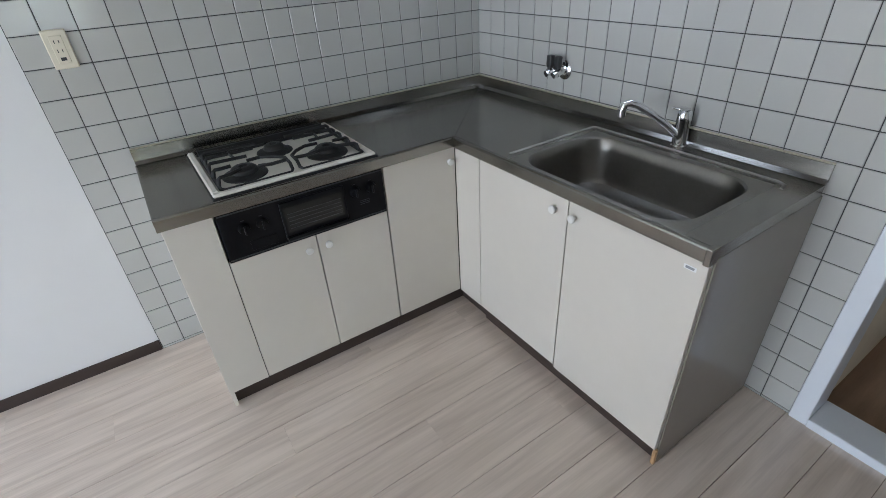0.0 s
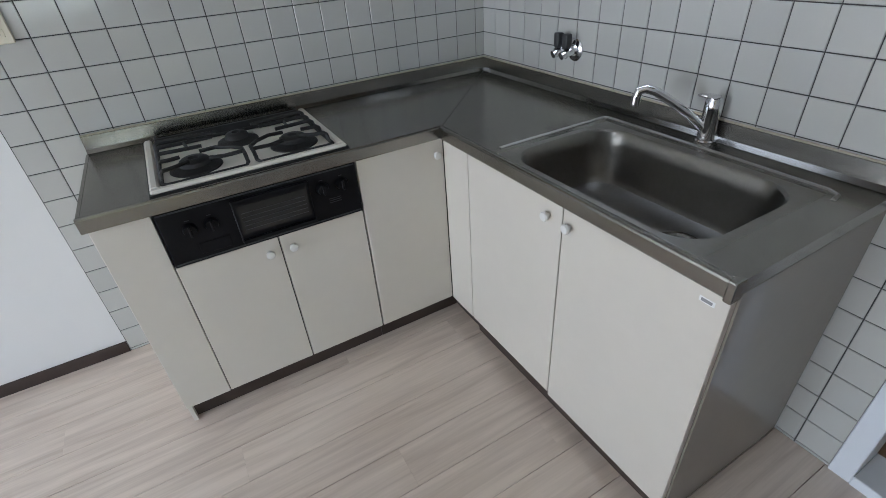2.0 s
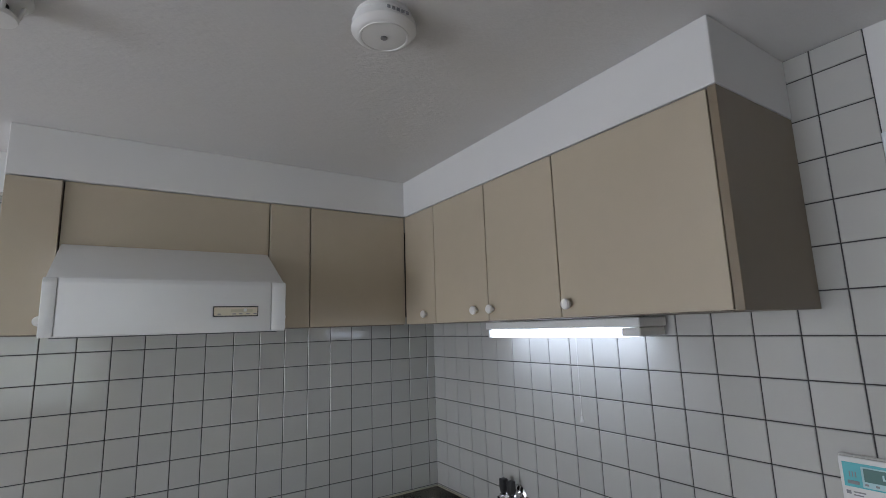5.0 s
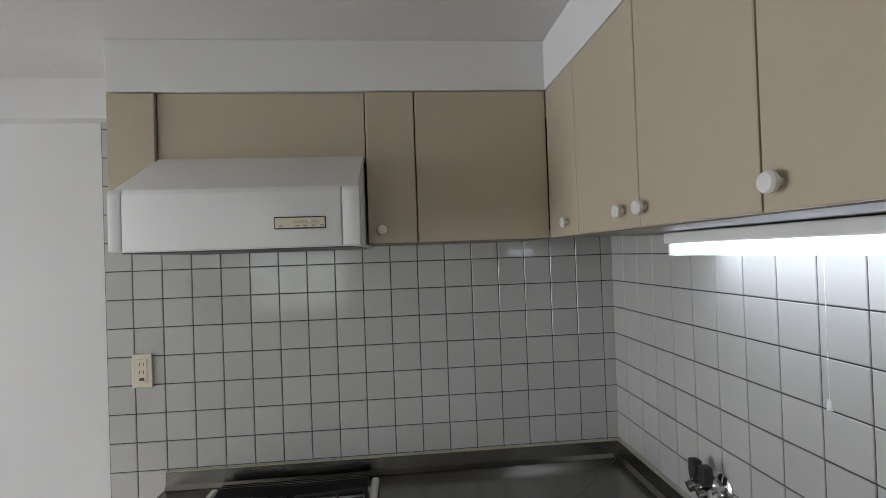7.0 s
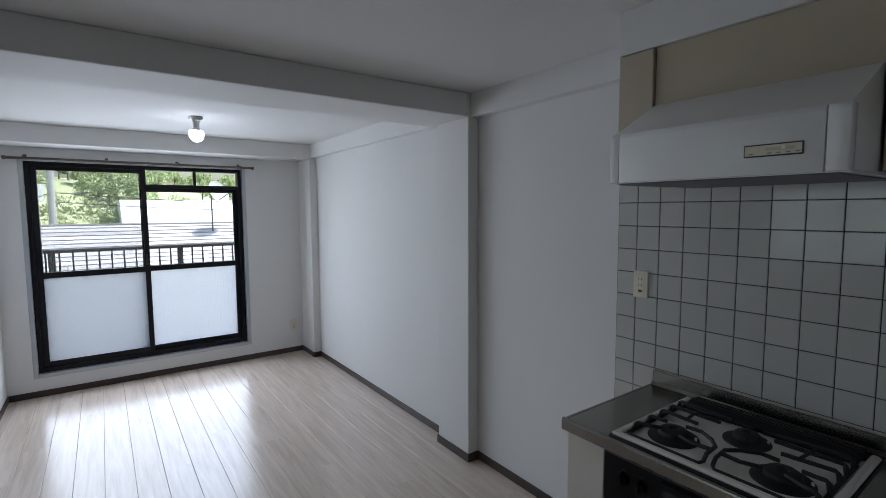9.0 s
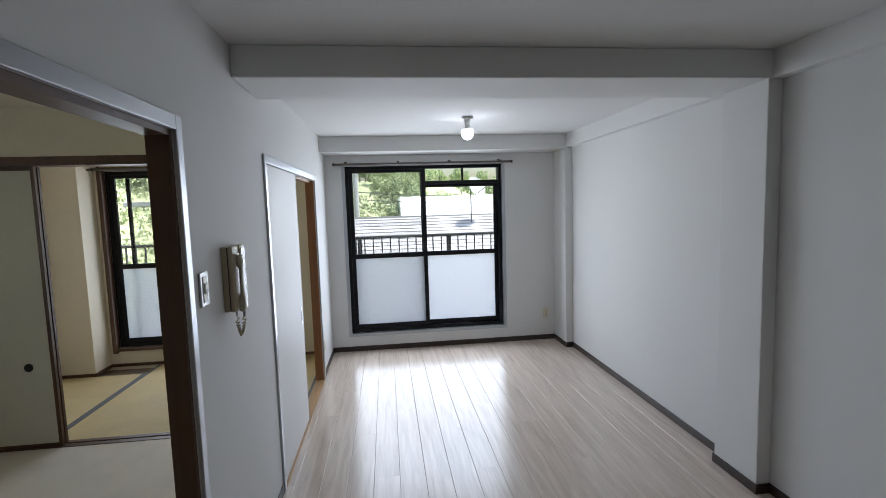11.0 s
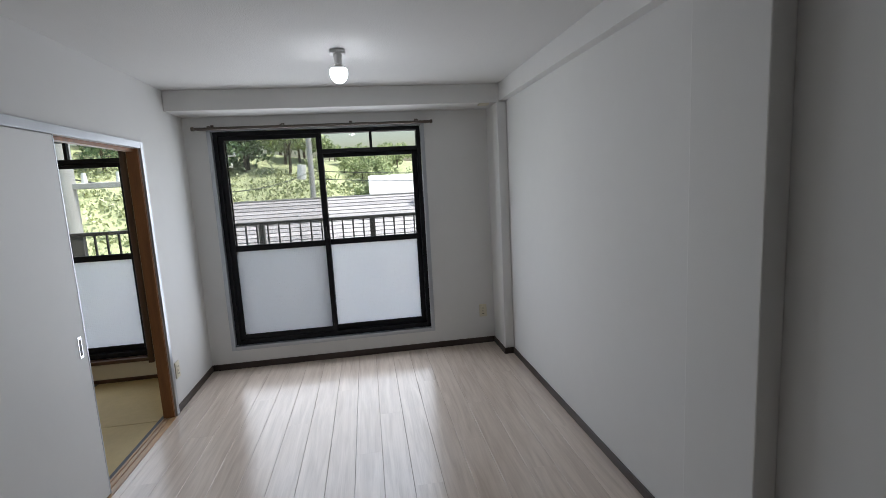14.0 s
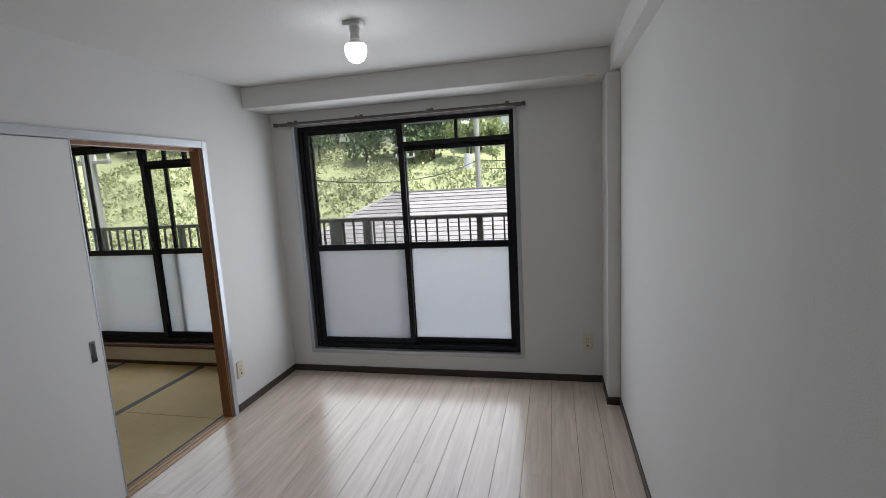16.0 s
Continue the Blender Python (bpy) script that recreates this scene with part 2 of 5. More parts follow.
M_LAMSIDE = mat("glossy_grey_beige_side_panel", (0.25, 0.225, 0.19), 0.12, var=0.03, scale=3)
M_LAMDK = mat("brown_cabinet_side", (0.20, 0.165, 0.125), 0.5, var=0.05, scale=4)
M_CARC = mat("dark_cabinet_gap", (0.05, 0.042, 0.035), 0.8)
M_KNOB = mat("white_plastic_knob", (0.72, 0.71, 0.68), 0.3, var=0.02)
M_BLACK = mat("black_enamel", (0.005, 0.005, 0.006), 0.36, var=0.2, scale=10, spec=0.16)
M_IRON = mat("black_cast_iron", (0.012, 0.012, 0.012), 0.55, var=0.3, scale=30, bump=0.3, bump_scale=300)
M_CREAM = mat("cream_enamel", (0.76, 0.73, 0.65), 0.22, var=0.03, scale=8)
M_DGLASS = mat("dark_oven_glass", (0.02, 0.02, 0.018), 0.12, var=0.1)
M_HOOD = mat("white_enamelled_hood", (0.78, 0.785, 0.78), 0.25, var=0.015, scale=4)
M_FILTER = mat("grey_filter", (0.10, 0.10, 0.10), 0.5, var=0.2, scale=30)
M_PLATE = mat("gold_beige_plate", (0.55, 0.50, 0.38), 0.35)
M_ALU = mat("pale_grey_aluminium_trim", (0.47, 0.49, 0.52), 0.32, metal=0.6, var=0.04, scale=6)
M_BLKALU = mat("black_window_aluminium", (0.010, 0.010, 0.012), 0.45, var=0.15, scale=12, spec=0.25)
M_WOOD = mat("orange_brown_wood", (0.25, 0.105, 0.038), 0.42, var=0.3, scale=2.5, stretch=(9, 9, 0.7))
M_WOODX = mat("orange_brown_wood_sill", (0.42, 0.26, 0.13), 0.4, var=0.22, scale=2.5, stretch=(0.7, 9, 9))
M_DKWOOD = mat("dark_brown_wood", (0.085, 0.040, 0.020), 0.45, var=0.3, scale=2.5, stretch=(9, 9, 0.7))
M_FRAME = mat("cool_white_painted_frame", (0.72, 0.75, 0.79), 0.35, var=0.02, scale=5)
M_PRINT = mat("dim_grey_print", (0.045, 0.047, 0.05), 0.5)
M_DOORW = mat("white_sliding_door_sheet", (0.77, 0.77, 0.76), 0.55, var=0.015, scale=2, bump=0.12, bump_scale=180)
M_FUSUMA = mat("grey_beige_fusuma_paper", (0.60, 0.57, 0.49), 0.8, var=0.04, scale=3, bump=0.2, bump_scale=140)
M_JWALL = mat("cream_textured_wallpaper", (0.74, 0.67, 0.54), 0.85, var=0.05, scale=2, bump=0.4, bump_scale=160)
M_TATAMI = tatami_material("straw_tatami", (0.52, 0.41, 0.21))
M_MATB = mat("pale_carpet", (0.62, 0.56, 0.47), 0.9, var=0.07, scale=5, bump=0.4, bump_scale=200)
M_HERI = mat("slate_blue_tatami_border", (0.10, 0.105, 0.11), 0.75, var=0.15, scale=40)
M_CREAMPL = mat("cream_plastic", (0.66, 0.61, 0.48), 0.35, var=0.03)
# brown end panel colour, darkened to carry the shade of its side
M_ENDP = mat("brown_shade_toned_end_panel", (0.215, 0.17, 0.115), 0.4, var=0.05, scale=3)
M_PHONE = mat("aged_cream_plastic", (0.45, 0.385, 0.255), 0.4, var=0.03)
M_HANDSET = mat("grey_cream_plastic", (0.46, 0.41, 0.30), 0.3, var=0.03)
M_SCREEN = mat("blue_grey_screen_plastic", (0.075, 0.085, 0.10), 0.25, var=0.05)
M_SILVER = mat("silver_grey_plastic", (0.42, 0.42, 0.41), 0.3, metal=0.4, var=0.03)
M_WHPL = mat("white_plastic", (0.76, 0.76, 0.74), 0.35, var=0.02)
M_DKPL = mat("dark_plastic", (0.03, 0.03, 0.03), 0.4)
M_TEAL = mat("teal_print", (0.10, 0.46, 0.50), 0.4, var=0.03)
M_PALETEAL = mat("pale_teal_print", (0.42, 0.62, 0.64), 0.4, var=0.03)
M_LCD = mat("green_grey_lcd", (0.10, 0.20, 0.19), 0.15)
M_BLUE = mat("cyan_print", (0.05, 0.42, 0.66), 0.5)
M_PAPER = mat("white_sticker", (0.78, 0.78, 0.77), 0.5, var=0.02)
M_RED = mat("pink_print", (0.6, 0.2, 0.22), 0.5)
M_GREY = mat("grey_print", (0.25, 0.25, 0.26), 0.5)
M_ROD = mat("brown_curtain_rail", (0.085, 0.065, 0.05), 0.4, var=0.2, scale=4, stretch=(9, 1, 9))
M_RAIL = mat("dark_bronze_aluminium", (0.05, 0.047, 0.045), 0.4, var=0.1)
M_RAILG = mat("grey_bronze_post", (0.12, 0.115, 0.11), 0.45, var=0.1)
M_CONC = mat("balcony_concrete", (0.42, 0.41, 0.39), 0.85, var=0.15, scale=3, bump=0.3, bump_scale=60)
M_SLATE = mat("grey_roof_slate", (0.36, 0.34, 0.345), 0.75, var=0.16, scale=6, per_object=0.22, bump=0.3, bump_scale=60)
M_STUCCO = mat("house_stucco", (0.55, 0.51, 0.45), 0.9, var=0.08, scale=2, bump=0.3, bump_scale=50)
M_WHITEB = mat("white_metal_roofing", (0.82, 0.82, 0.82), 0.5, var=0.02, scale=1)
M_GRASS = mat("meadow_grass", (0.36, 0.39, 0.21), 0.9, var=0.3, scale=0.35, bump=0.8, bump_scale=2)
M_GROUND = mat("ground_soil_grass", (0.14, 0.16, 0.07), 0.95, var=0.4, scale=0.2)
M_LEAF = foliage("broadleaf_foliage", (0.14, 0.20, 0.08), (0.48, 0.53, 0.28))
M_LEAF2 = foliage("conifer_foliage", (0.055, 0.095, 0.05), (0.15, 0.22, 0.10))
M_BUSH = foliage("scrub_foliage", (0.24, 0.285, 0.135), (0.55, 0.565, 0.345))
M_MESH = insect_mesh("grey_insect_mesh")
M_BARK = mat("bark", (0.09, 0.07, 0.05), 0.9, var=0.3, scale=5)
M_POLE = mat("concrete_pole", (0.42, 0.41, 0.40), 0.8, var=0.1, scale=3)
M_CABLE = mat("black_cable", (0.03, 0.03, 0.03), 0.6)
M_CLEAR = clear_glass("clear_window_glass")
M_FROST = frosted_glass("figured_frosted_glass")
M_BULB = emitter("led_bulb_glow", (0.93, 0.97, 1.0), 14)
M_TUBE = emitter("fluorescent_glow", (0.78, 0.86, 1.0), 1.1)


# ---- building blocks ----
def add_box(bm, x0, x1, y0, y1, z0, z1, bevel=0.0, seg=1):
    r = bmesh.ops.create_cube(bm, size=1.0, matrix=Matrix.LocRotScale(((x0 + x1) / 2, (y0 + y1) / 2, (z0 + z1) / 2), None, (abs(x1 - x0), abs(y1 - y0), abs(z1 - z0))))
    if bevel:
        edges = list({e for v in r["verts"] for e in v.link_edges})
        bmesh.ops.bevel(bm, geom=edges, offset=bevel, segments=seg, affect="EDGES", profile=0.5)
    return r["verts"]


def box(x0, x1, y0, y1, z0, z1, bevel=0.0, seg=1):
    bm = bmesh.new()
    add_box(bm, x0, x1, y0, y1, z0, z1, bevel, seg)
    return bm


def boxes(*specs, bevel=0.0):
    bm = bmesh.new()
    for s in specs:
        add_box(bm, *s, bevel=bevel)
    return bm


def add_cyl(bm, p, q, r, r2=None, seg=16, caps=True):
    p, q = Vector(p), Vector(q)
    d = q - p
    m = Matrix.Translation((p + q) / 2) @ d.to_track_quat("Z", "Y").to_matrix().to_4x4()
    return bmesh.ops.create_cone(bm, cap_ends=caps, segments=seg, radius1=r, radius2=r if r2 is None else r2, depth=d.length, matrix=m)["verts"]


def cyl(p, q, r, r2=None, seg=16):
    bm = bmesh.new()
    add_cyl(bm, p, q, r, r2, seg)
    return bm


def lathe(profile, seg=24):
    """A surface turned about z through (radius, height) pairs."""
    bm = bmesh.new()
    rings = [[bm.verts.new((r * math.cos(2 * math.pi * k / seg), r * math.sin(2 * math.pi * k / seg), z)) for k in range(seg)] for r, z in profile]
    for a, b in zip(rings, rings[1:]):
        for k in range(seg):
            bm.faces.new((a[k], a[(k + 1) % seg], b[(k + 1) % seg], b[k]))
    bm.faces.new(rings[0][::-1])
    bm.faces.new(rings[-1])
    bmesh.ops.recalc_face_normals(bm, faces=bm.faces)
    return bm


def tube(points, r, seg=10):
    """A round bar along points."""
    bm = bmesh.new()
    pts = [Vector(p) for p in points]
    rings = []
    for i, p in enumerate(pts):
        d = (pts[min(i + 1, len(pts) - 1)] - pts[max(i - 1, 0)]).normalized()
        q = d.to_track_quat("Z", "Y")
        rings.append([bm.verts.new(p + q @ Vector((r * math.cos(2 * math.pi * k / seg), r * math.sin(2 * math.pi * k / seg), 0))) for k in range(seg)])
    for a, b in zip(rings, rings[1:]):
        for k in range(seg):
            bm.faces.new((a[k], a[(k + 1) % seg], b[(k + 1) % seg], b[k]))
    bm.faces.new(rings[0][::-1])
    bm.faces.new(rings[-1])
    bmesh.ops.recalc_face_normals(bm, faces=bm.faces)
    return bm


def prism(outline, axis, a, b, bevel=0.0):
    """An outline of 2D points pushed along an axis from a to b."""
    bm = bmesh.new()

    def at(p, t):
        return {"x": (t, p[0], p[1]), "y": (p[0], t, p[1]), "z": (p[0], p[1], t)}[axis]
    v0 = [bm.verts.new(at(p, a)) for p in outline]
    v1 = [bm.verts.new(at(p, b)) for p in outline]
    bm.faces.new(v0)
    bm.faces.new(v1)
    n = len(outline)
    for i in range(n):
        bm.faces.new((v0[i], v0[(i + 1) % n], v1[(i + 1) % n], v1[i]))
    bmesh.ops.recalc_face_normals(bm, faces=bm.faces)
    if bevel:
        bmesh.ops.bevel(bm, geom=list(bm.edges), offset=bevel, segments=2, affect="EDGES", profile=0.5)
    return bm


def mesh_of(name, bm, material, smooth=False):
    me = bpy.data.meshes.new(name)
    bm.normal_update()
    bm.to_mesh(me)
    bm.free()
    me.materials.append(material)
    if smooth:
        for p in me.polygons:
            p.use_smooth = True
        me.set_sharp_from_angle(angle=radians(35))
    return me


def part(name, bm, material, parent, label="", smooth=False):
    ob = new(name, mesh_of(name, bm, material, smooth))
    ob.parent = parent
    if parent is not None:
        ob.matrix_parent_inverse = parent.matrix_basis.inverted()
    if label:
        tagged(ob, label)
    return ob


def thing(name, x, y, z, label, category, group=""):
    ob = new(name)
    ob.empty_display_size = 0.05
    ob.matrix_basis = Matrix.Translation((x, y, z))
    return tagged(ob, label, category, group)


def single(name, bm, material, label, category, group="", smooth=False):
    ob = new(name, mesh_of(name, bm, material, smooth))
    return tagged(ob, label, category, group)


def structure(name, bm, material, label, smooth=False):
    ob = new(name, mesh_of(name, bm, material, smooth))
    return tagged(ob, label, name.rstrip("_0123456789").split("_")[0], "", "structure")


def writing(name, text, size, material, parent, m):
    cu = bpy.data.curves.new(name, "FONT")
    cu.body, cu.size, cu.extrude, cu.align_x, cu.align_y = text, size, 0.0003, "CENTER", "CENTER"
    tmp = bpy.data.objects.new(name, cu)
    scene.collection.objects.link(tmp)
    me = bpy.data.meshes.new_from_object(tmp.evaluated_get(bpy.context.evaluated_depsgraph_get()))
    bpy.data.objects.remove(tmp)
    me.materials.clear()
    me.materials.append(material)
    ob = new(name, me)
    ob.parent = parent
    ob.matrix_parent_inverse = parent.matrix_basis.inverted()
    ob.matrix_basis = m
    return ob



# ---- structure ----
structure("wall_north", boxes((WIN_X - 0.2, 0.0, 0.0, 0.15, -0.2, CEIL + 0.1)), M_WALL, "white papered long wall of kitchen and living room")
structure("wall_east", boxes((0.0, 0.12, -1.87, 0.15, -0.2, CEIL + 0.1), (0.0, 0.12, -2.74, -2.63, -0.2, CEIL + 0.1), (0.0, 0.12, -2.63, -1.87, 1.98, CEIL + 0.1)), M_WALL, "white kitchen end wall with the hall doorway")
WY0, WY1, WZ0, WZ1 = -2.44, -0.662, 0.132, 2.018
TY0, TY1 = -4.87, -3.10
structure("wall_west", boxes(
    (WIN_X - 0.2, WIN_X, WY1, 0.0, -0.2, CEIL + 0.1), (WIN_X - 0.2, WIN_X, LEFT_Y - 0.05, WY0, -0.2, CEIL + 0.1),
    (WIN_X - 0.2, WIN_X, WY0, WY1, -0.2, WZ0), (WIN_X - 0.2, WIN_X, WY0, WY1, WZ1, CEIL + 0.1)), M_WALL, "white window wall of the living room")
structure("wall_tatami_west", boxes(
    (WIN_X - 0.2, WIN_X, TY1, LEFT_Y - 0.05, -0.2, CEIL + 0.1), (WIN_X - 0.2, WIN_X, FAR_Y, TY0, -0.2, CEIL + 0.1),
    (WIN_X - 0.2, WIN_X, TY0, TY1, -0.2, WZ0), (WIN_X - 0.2, WIN_X, TY0, TY1, WZ1, CEIL + 0.1)), M_JWALL, "cream window wall of the tatami room")
D1A, D1B, D2A, D2B, DTOP = -1.30, -2.238, -3.345, -5.085, 1.807
structure("wall_south", boxes(
    (D1A, 0.12, LEFT_Y - 0.06, LEFT_Y, -0.2, CEIL + 0.1), (D2A, D1B, LEFT_Y - 0.06, LEFT_Y, -0.2, CEIL + 0.1),
    (WIN_X, D2B, LEFT_Y - 0.05, LEFT_Y, -0.2, CEIL + 0.1), (D1B, D1A, LEFT_Y - 0.06, LEFT_Y, DTOP, CEIL + 0.1),
    (D2B, D2A, LEFT_Y - 0.05, LEFT_Y, DTOP, CEIL + 0.1)), M_WALL, "white wall with two sliding-door openings")
structure("wall_south_back", boxes(
    (D1A, 0.12, BACK_Y, LEFT_Y - 0.06, -0.2, CEIL + 0.1), (D2A, D1B, BACK_Y, LEFT_Y - 0.06, -0.2, CEIL + 0.1),
    (WIN_X, D2B, BACK_Y, LEFT_Y - 0.05, -0.2, CEIL + 0.1), (D1B, D1A, BACK_Y, LEFT_Y - 0.06, DTOP, CEIL + 0.1),
    (D2B, D2A, BACK_Y, LEFT_Y - 0.05, DTOP, CEIL + 0.1)), M_JWALL, "cream back face of the door wall")
structure("wall_far", boxes((WIN_X - 0.2, -3.2, FAR_Y - 0.12, FAR_Y, -0.2, CEIL + 0.1), (-1.6, 0.12, FAR_Y - 0.12, FAR_Y, -0.2, CEIL + 0.1),
                            (-3.2, -1.6, FAR_Y - 0.12, FAR_Y, -0.2, 0.85), (-3.2, -1.6, FAR_Y - 0.12, FAR_Y, 2.0, CEIL + 0.1)), M_JWALL, "cream far wall of the tatami rooms")
structure("wall_back_room_east", box(0.0, 0.12, FAR_Y, BACK_Y, -0.2, CEIL + 0.1), M_JWALL, "cream end wall of the back room")
structure("wall_partition", boxes((PART_X - 0.06, PART_X + 0.06, FAR_Y, BACK_Y, 1.948, CEIL + 0.1)), M_JWALL, "cream wall above the partition lintel")
structure("pillar_tatami", box(WIN_X, -5.635, FAR_Y, -4.93, FL, CEIL), M_JWALL, "cream papered corner pillar")
# hall
structure("wall_hall", boxes((0.12, 1.7, -1.87, -1.75, -0.2, CEIL + 0.1), (0.12, 1.7, -2.80, -2.70, -0.2, CEIL + 0.1), (1.6, 1.7, -2.70, -1.87, -0.2, CEIL + 0.1)), M_JWALL, "plain beige hall walls")
structure("floor_hall", box(0.0, 1.7, -2.8, -1.75, -0.2, FL - 0.002), mat("brown_hall_floor", (0.27, 0.17, 0.11), 0.35, var=0.2, scale=3, stretch=(1, 9, 1)), "dark brown wooden hall floor")
structure("ceiling_hall", box(0.12, 1.7, -2.8, -1.75, CEIL, CEIL + 0.1), M_CEIL, "white hall ceiling")
structure("ceiling", box(WIN_X, 0.0, LEFT_Y, 0.0, CEIL, CEIL + 0.1), M_CEIL, "white textured papered ceiling")
structure("ceiling_tatami", box(WIN_X, 0.0, FAR_Y, BACK_Y, CEIL, CEIL + 0.1), M_JWALL, "cream ceiling of the tatami rooms")
structure("beam_cross", box(-3.285, -2.86, LEFT_Y, 0.0, BEAM_Z, CEIL, 0.004), M_BEAM, "white papered cross beam")
structure("beam_window", box(WIN_X, -5.57, LEFT_Y, 0.0, BEAM_Z - 0.013, CEIL, 0.004), M_BEAM, "white papered beam above the window")
structure("beam_long", boxes((-5.57, -3.285, -0.06, 0.0, BEAM_Z, CEIL), (-2.86, 0.0, -0.06, 0.0, BEAM_Z, CEIL)), M_BEAM, "white papered beam along the wall")
structure("pillar_middle", box(-3.19, -2.862, -0.08, 0.0, FL, BEAM_Z, 0.005, 2), M_BEAM, "white papered wall pillar")
structure("pillar_window", box(WIN_X, -5.56, -0.08, 0.0, FL, BEAM_Z - 0.014, 0.005, 2), M_BEAM, "white papered corner pillar")
# soffit above the wall cabinets
structure("soffit", prism([(-1.645, -0.363), (-0.363, -0.363), (-0.363, -1.674), (-0.002, -1.674), (-0.002, -0.062), (-1.645, -0.062)], "z", 2.112, CEIL, 0.003), M_BEAM, "white papered soffit above the wall cabinets")
structure("floor_base", boxes((WIN_X, 0.0, LEFT_Y, 0.0, -0.2, FL - 0.012)), M_SUBFLOOR, "dark underlay below the planks")
structure("floor_back_room", box(PART_X, 0.0, FAR_Y, BACK_Y, -0.2, FL), M_MATB, "pale carpet floor of the back room")
structure("floor_tatami_base", box(WIN_X, PART_X, FAR_Y, BACK_Y, -0.2, FL - 0.035), M_SUBFLOOR, "underfloor of the tatami room")

# skirting
SK = 0.055


def skirting(name, *runs):
    bm = bmesh.new()
    for x0, x1, y0, y1 in runs:
        add_box(bm, x0, x1, y0, y1, FL, FL + SK, 0.002)
    return structure(name, bm, M_BASE, "dark brown vinyl skirting board")


P0, P1, PY, Q1, QY = -3.19, -2.862, -0.08, -5.56, -0.08
skirting("baseboard_north", (P1, -1.872, -0.008, 0), (P1, P1 + 0.008, PY, -0.008), (P0 - 0.008, P1 + 0.008, PY - 0.008, PY), (P0 - 0.008, P0, PY, -0.008),
         (Q1, P0 - 0.008, -0.008, 0), (Q1, Q1 + 0.008, QY, -0.008), (WIN_X, Q1 + 0.008, QY - 0.008, QY))
skirting("baseboard_west", (WIN_X, WIN_X + 0.008, LEFT_Y + 0.008, QY - 0.008))
skirting("baseboard_south", (WIN_X, D2B - 0.045, LEFT_Y, LEFT_Y + 0.008), (D2A + 0.045, D1B - 0.045, LEFT_Y, LEFT_Y + 0.008), (D1A + 0.045, 0.0, LEFT_Y, LEFT_Y + 0.008))
structure("baseboard_tatami", boxes((WIN_X, WIN_X + 0.012, -4.918, BACK_Y, FL, FL + 0.03), (-5.635, -5.623, FAR_Y, -4.93, FL, FL + 0.03), (WIN_X, -5.623, -4.93, -4.918, FL, FL + 0.03), (-5.623, PART_X, FAR_Y, FAR_Y + 0.012, FL, FL + 0.03)), M_DKWOOD, "thin dark wooden tatami edge strip")

# trim of the two sliding-door openings
for nm, a, b in (("trim_door_1", D1A, D1B), ("trim_door_2", D2A, D2B)):
    structure(nm, boxes((b - 0.04, b, LEFT_Y - 0.001, LEFT_Y + 0.012, FL, DTOP + 0.045), (a, a + 0.04, LEFT_Y - 0.001, LEFT_Y + 0.012, FL, DTOP + 0.045),
                        (b, a, LEFT_Y - 0.001, LEFT_Y + 0.012, DTOP, DTOP + 0.045), bevel=0.002), M_ALU, "pale grey aluminium door trim")
structure("door_frame_1", boxes((D1B, D1B + 0.018, BACK_Y - 0.004, LEFT_Y - 0.004, FL, DTOP), (D1A - 0.018, D1A, BACK_Y - 0.004, LEFT_Y - 0.004, FL, DTOP), (D1B + 0.018, D1A - 0.018, BACK_Y - 0.004, LEFT_Y - 0.004, DTOP - 0.02, DTOP)), M_DKWOOD, "dark brown wooden door lining")
structure("door_frame_2", boxes((D2B, D2B + 0.018, BACK_Y - 0.004, LEFT_Y - 0.004, FL, DTOP), (D2A - 0.018, D2A, BACK_Y - 0.004, LEFT_Y - 0.030, FL, DTOP), (D2B + 0.018, D2A - 0.018, BACK_Y - 0.004, LEFT_Y - 0.030, DTOP - 0.02, DTOP)), M_WOOD, "orange-brown wooden door lining")
for nm, a, b in (("threshold_1", D1A, D1B), ("threshold_2", D2A, D2B)):
    structure(nm, boxes((b + 0.018, a - 0.018, LEFT_Y - 0.022, LEFT_Y + 0.01, FL - 0.01, FL + 0.004), (b + 0.018, a - 0.018, LEFT_Y - 0.052, LEFT_Y - 0.030, FL - 0.01, FL + 0.004),
                        (b + 0.018, a - 0.018, LEFT_Y - 0.0735, LEFT_Y - 0.062, FL - 0.01, FL + 0.004), (b + 0.018, a - 0.018, BACK_Y - 0.004, LEFT_Y + 0.008, FL - 0.02, FL - 0.001)), M_WOODX, "grooved orange-brown wooden threshold")
structure("trim_hall_door", boxes((-0.014, 0.13, -1.885, HALL_Y, FL, 2.02), (-0.014, 0.13, -2.635, -2.60, FL, 2.02), (-0.014, 0.13, -2.60, -1.885, 1.98, 2.02), (-0.014, 0.13, -2.60, -1.885, FL - 0.01, FL + 0.035), bevel=0.003), M_FRAME, "cool white hall door frame")


# sliding doors
def sliding_door(name, x0, x1, y, mat_door, label):
    top = DTOP - 0.003 if y > LEFT_Y - 0.03 else DTOP - 0.022
    d = thing(name, (x0 + x1) / 2, y, FL, label, "sliding door")
    part("panel", box(x0, x1, y - 0.011, y + 0.011, FL + 0.006, top, 0.002), mat_door, d)
    part("edge_strip", boxes((x0 - 0.004, x0 + 0.004, y - 0.0125, y + 0.0125, FL + 0.006, top)), M_ALU, d, "pale metal edge strip")
    p = part("finger_pull", boxes((x0 + 0.038, x0 + 0.068, y + 0.010, y + 0.0135, 0.722, 0.830), bevel=0.001), M_CHROME, d, "chrome finger pull")
    part("pull_recess", boxes((x0 + 0.045, x0 + 0.061, y + 0.0125, y + 0.0142, 0.735, 0.817)), M_DKPL, p)
    return d


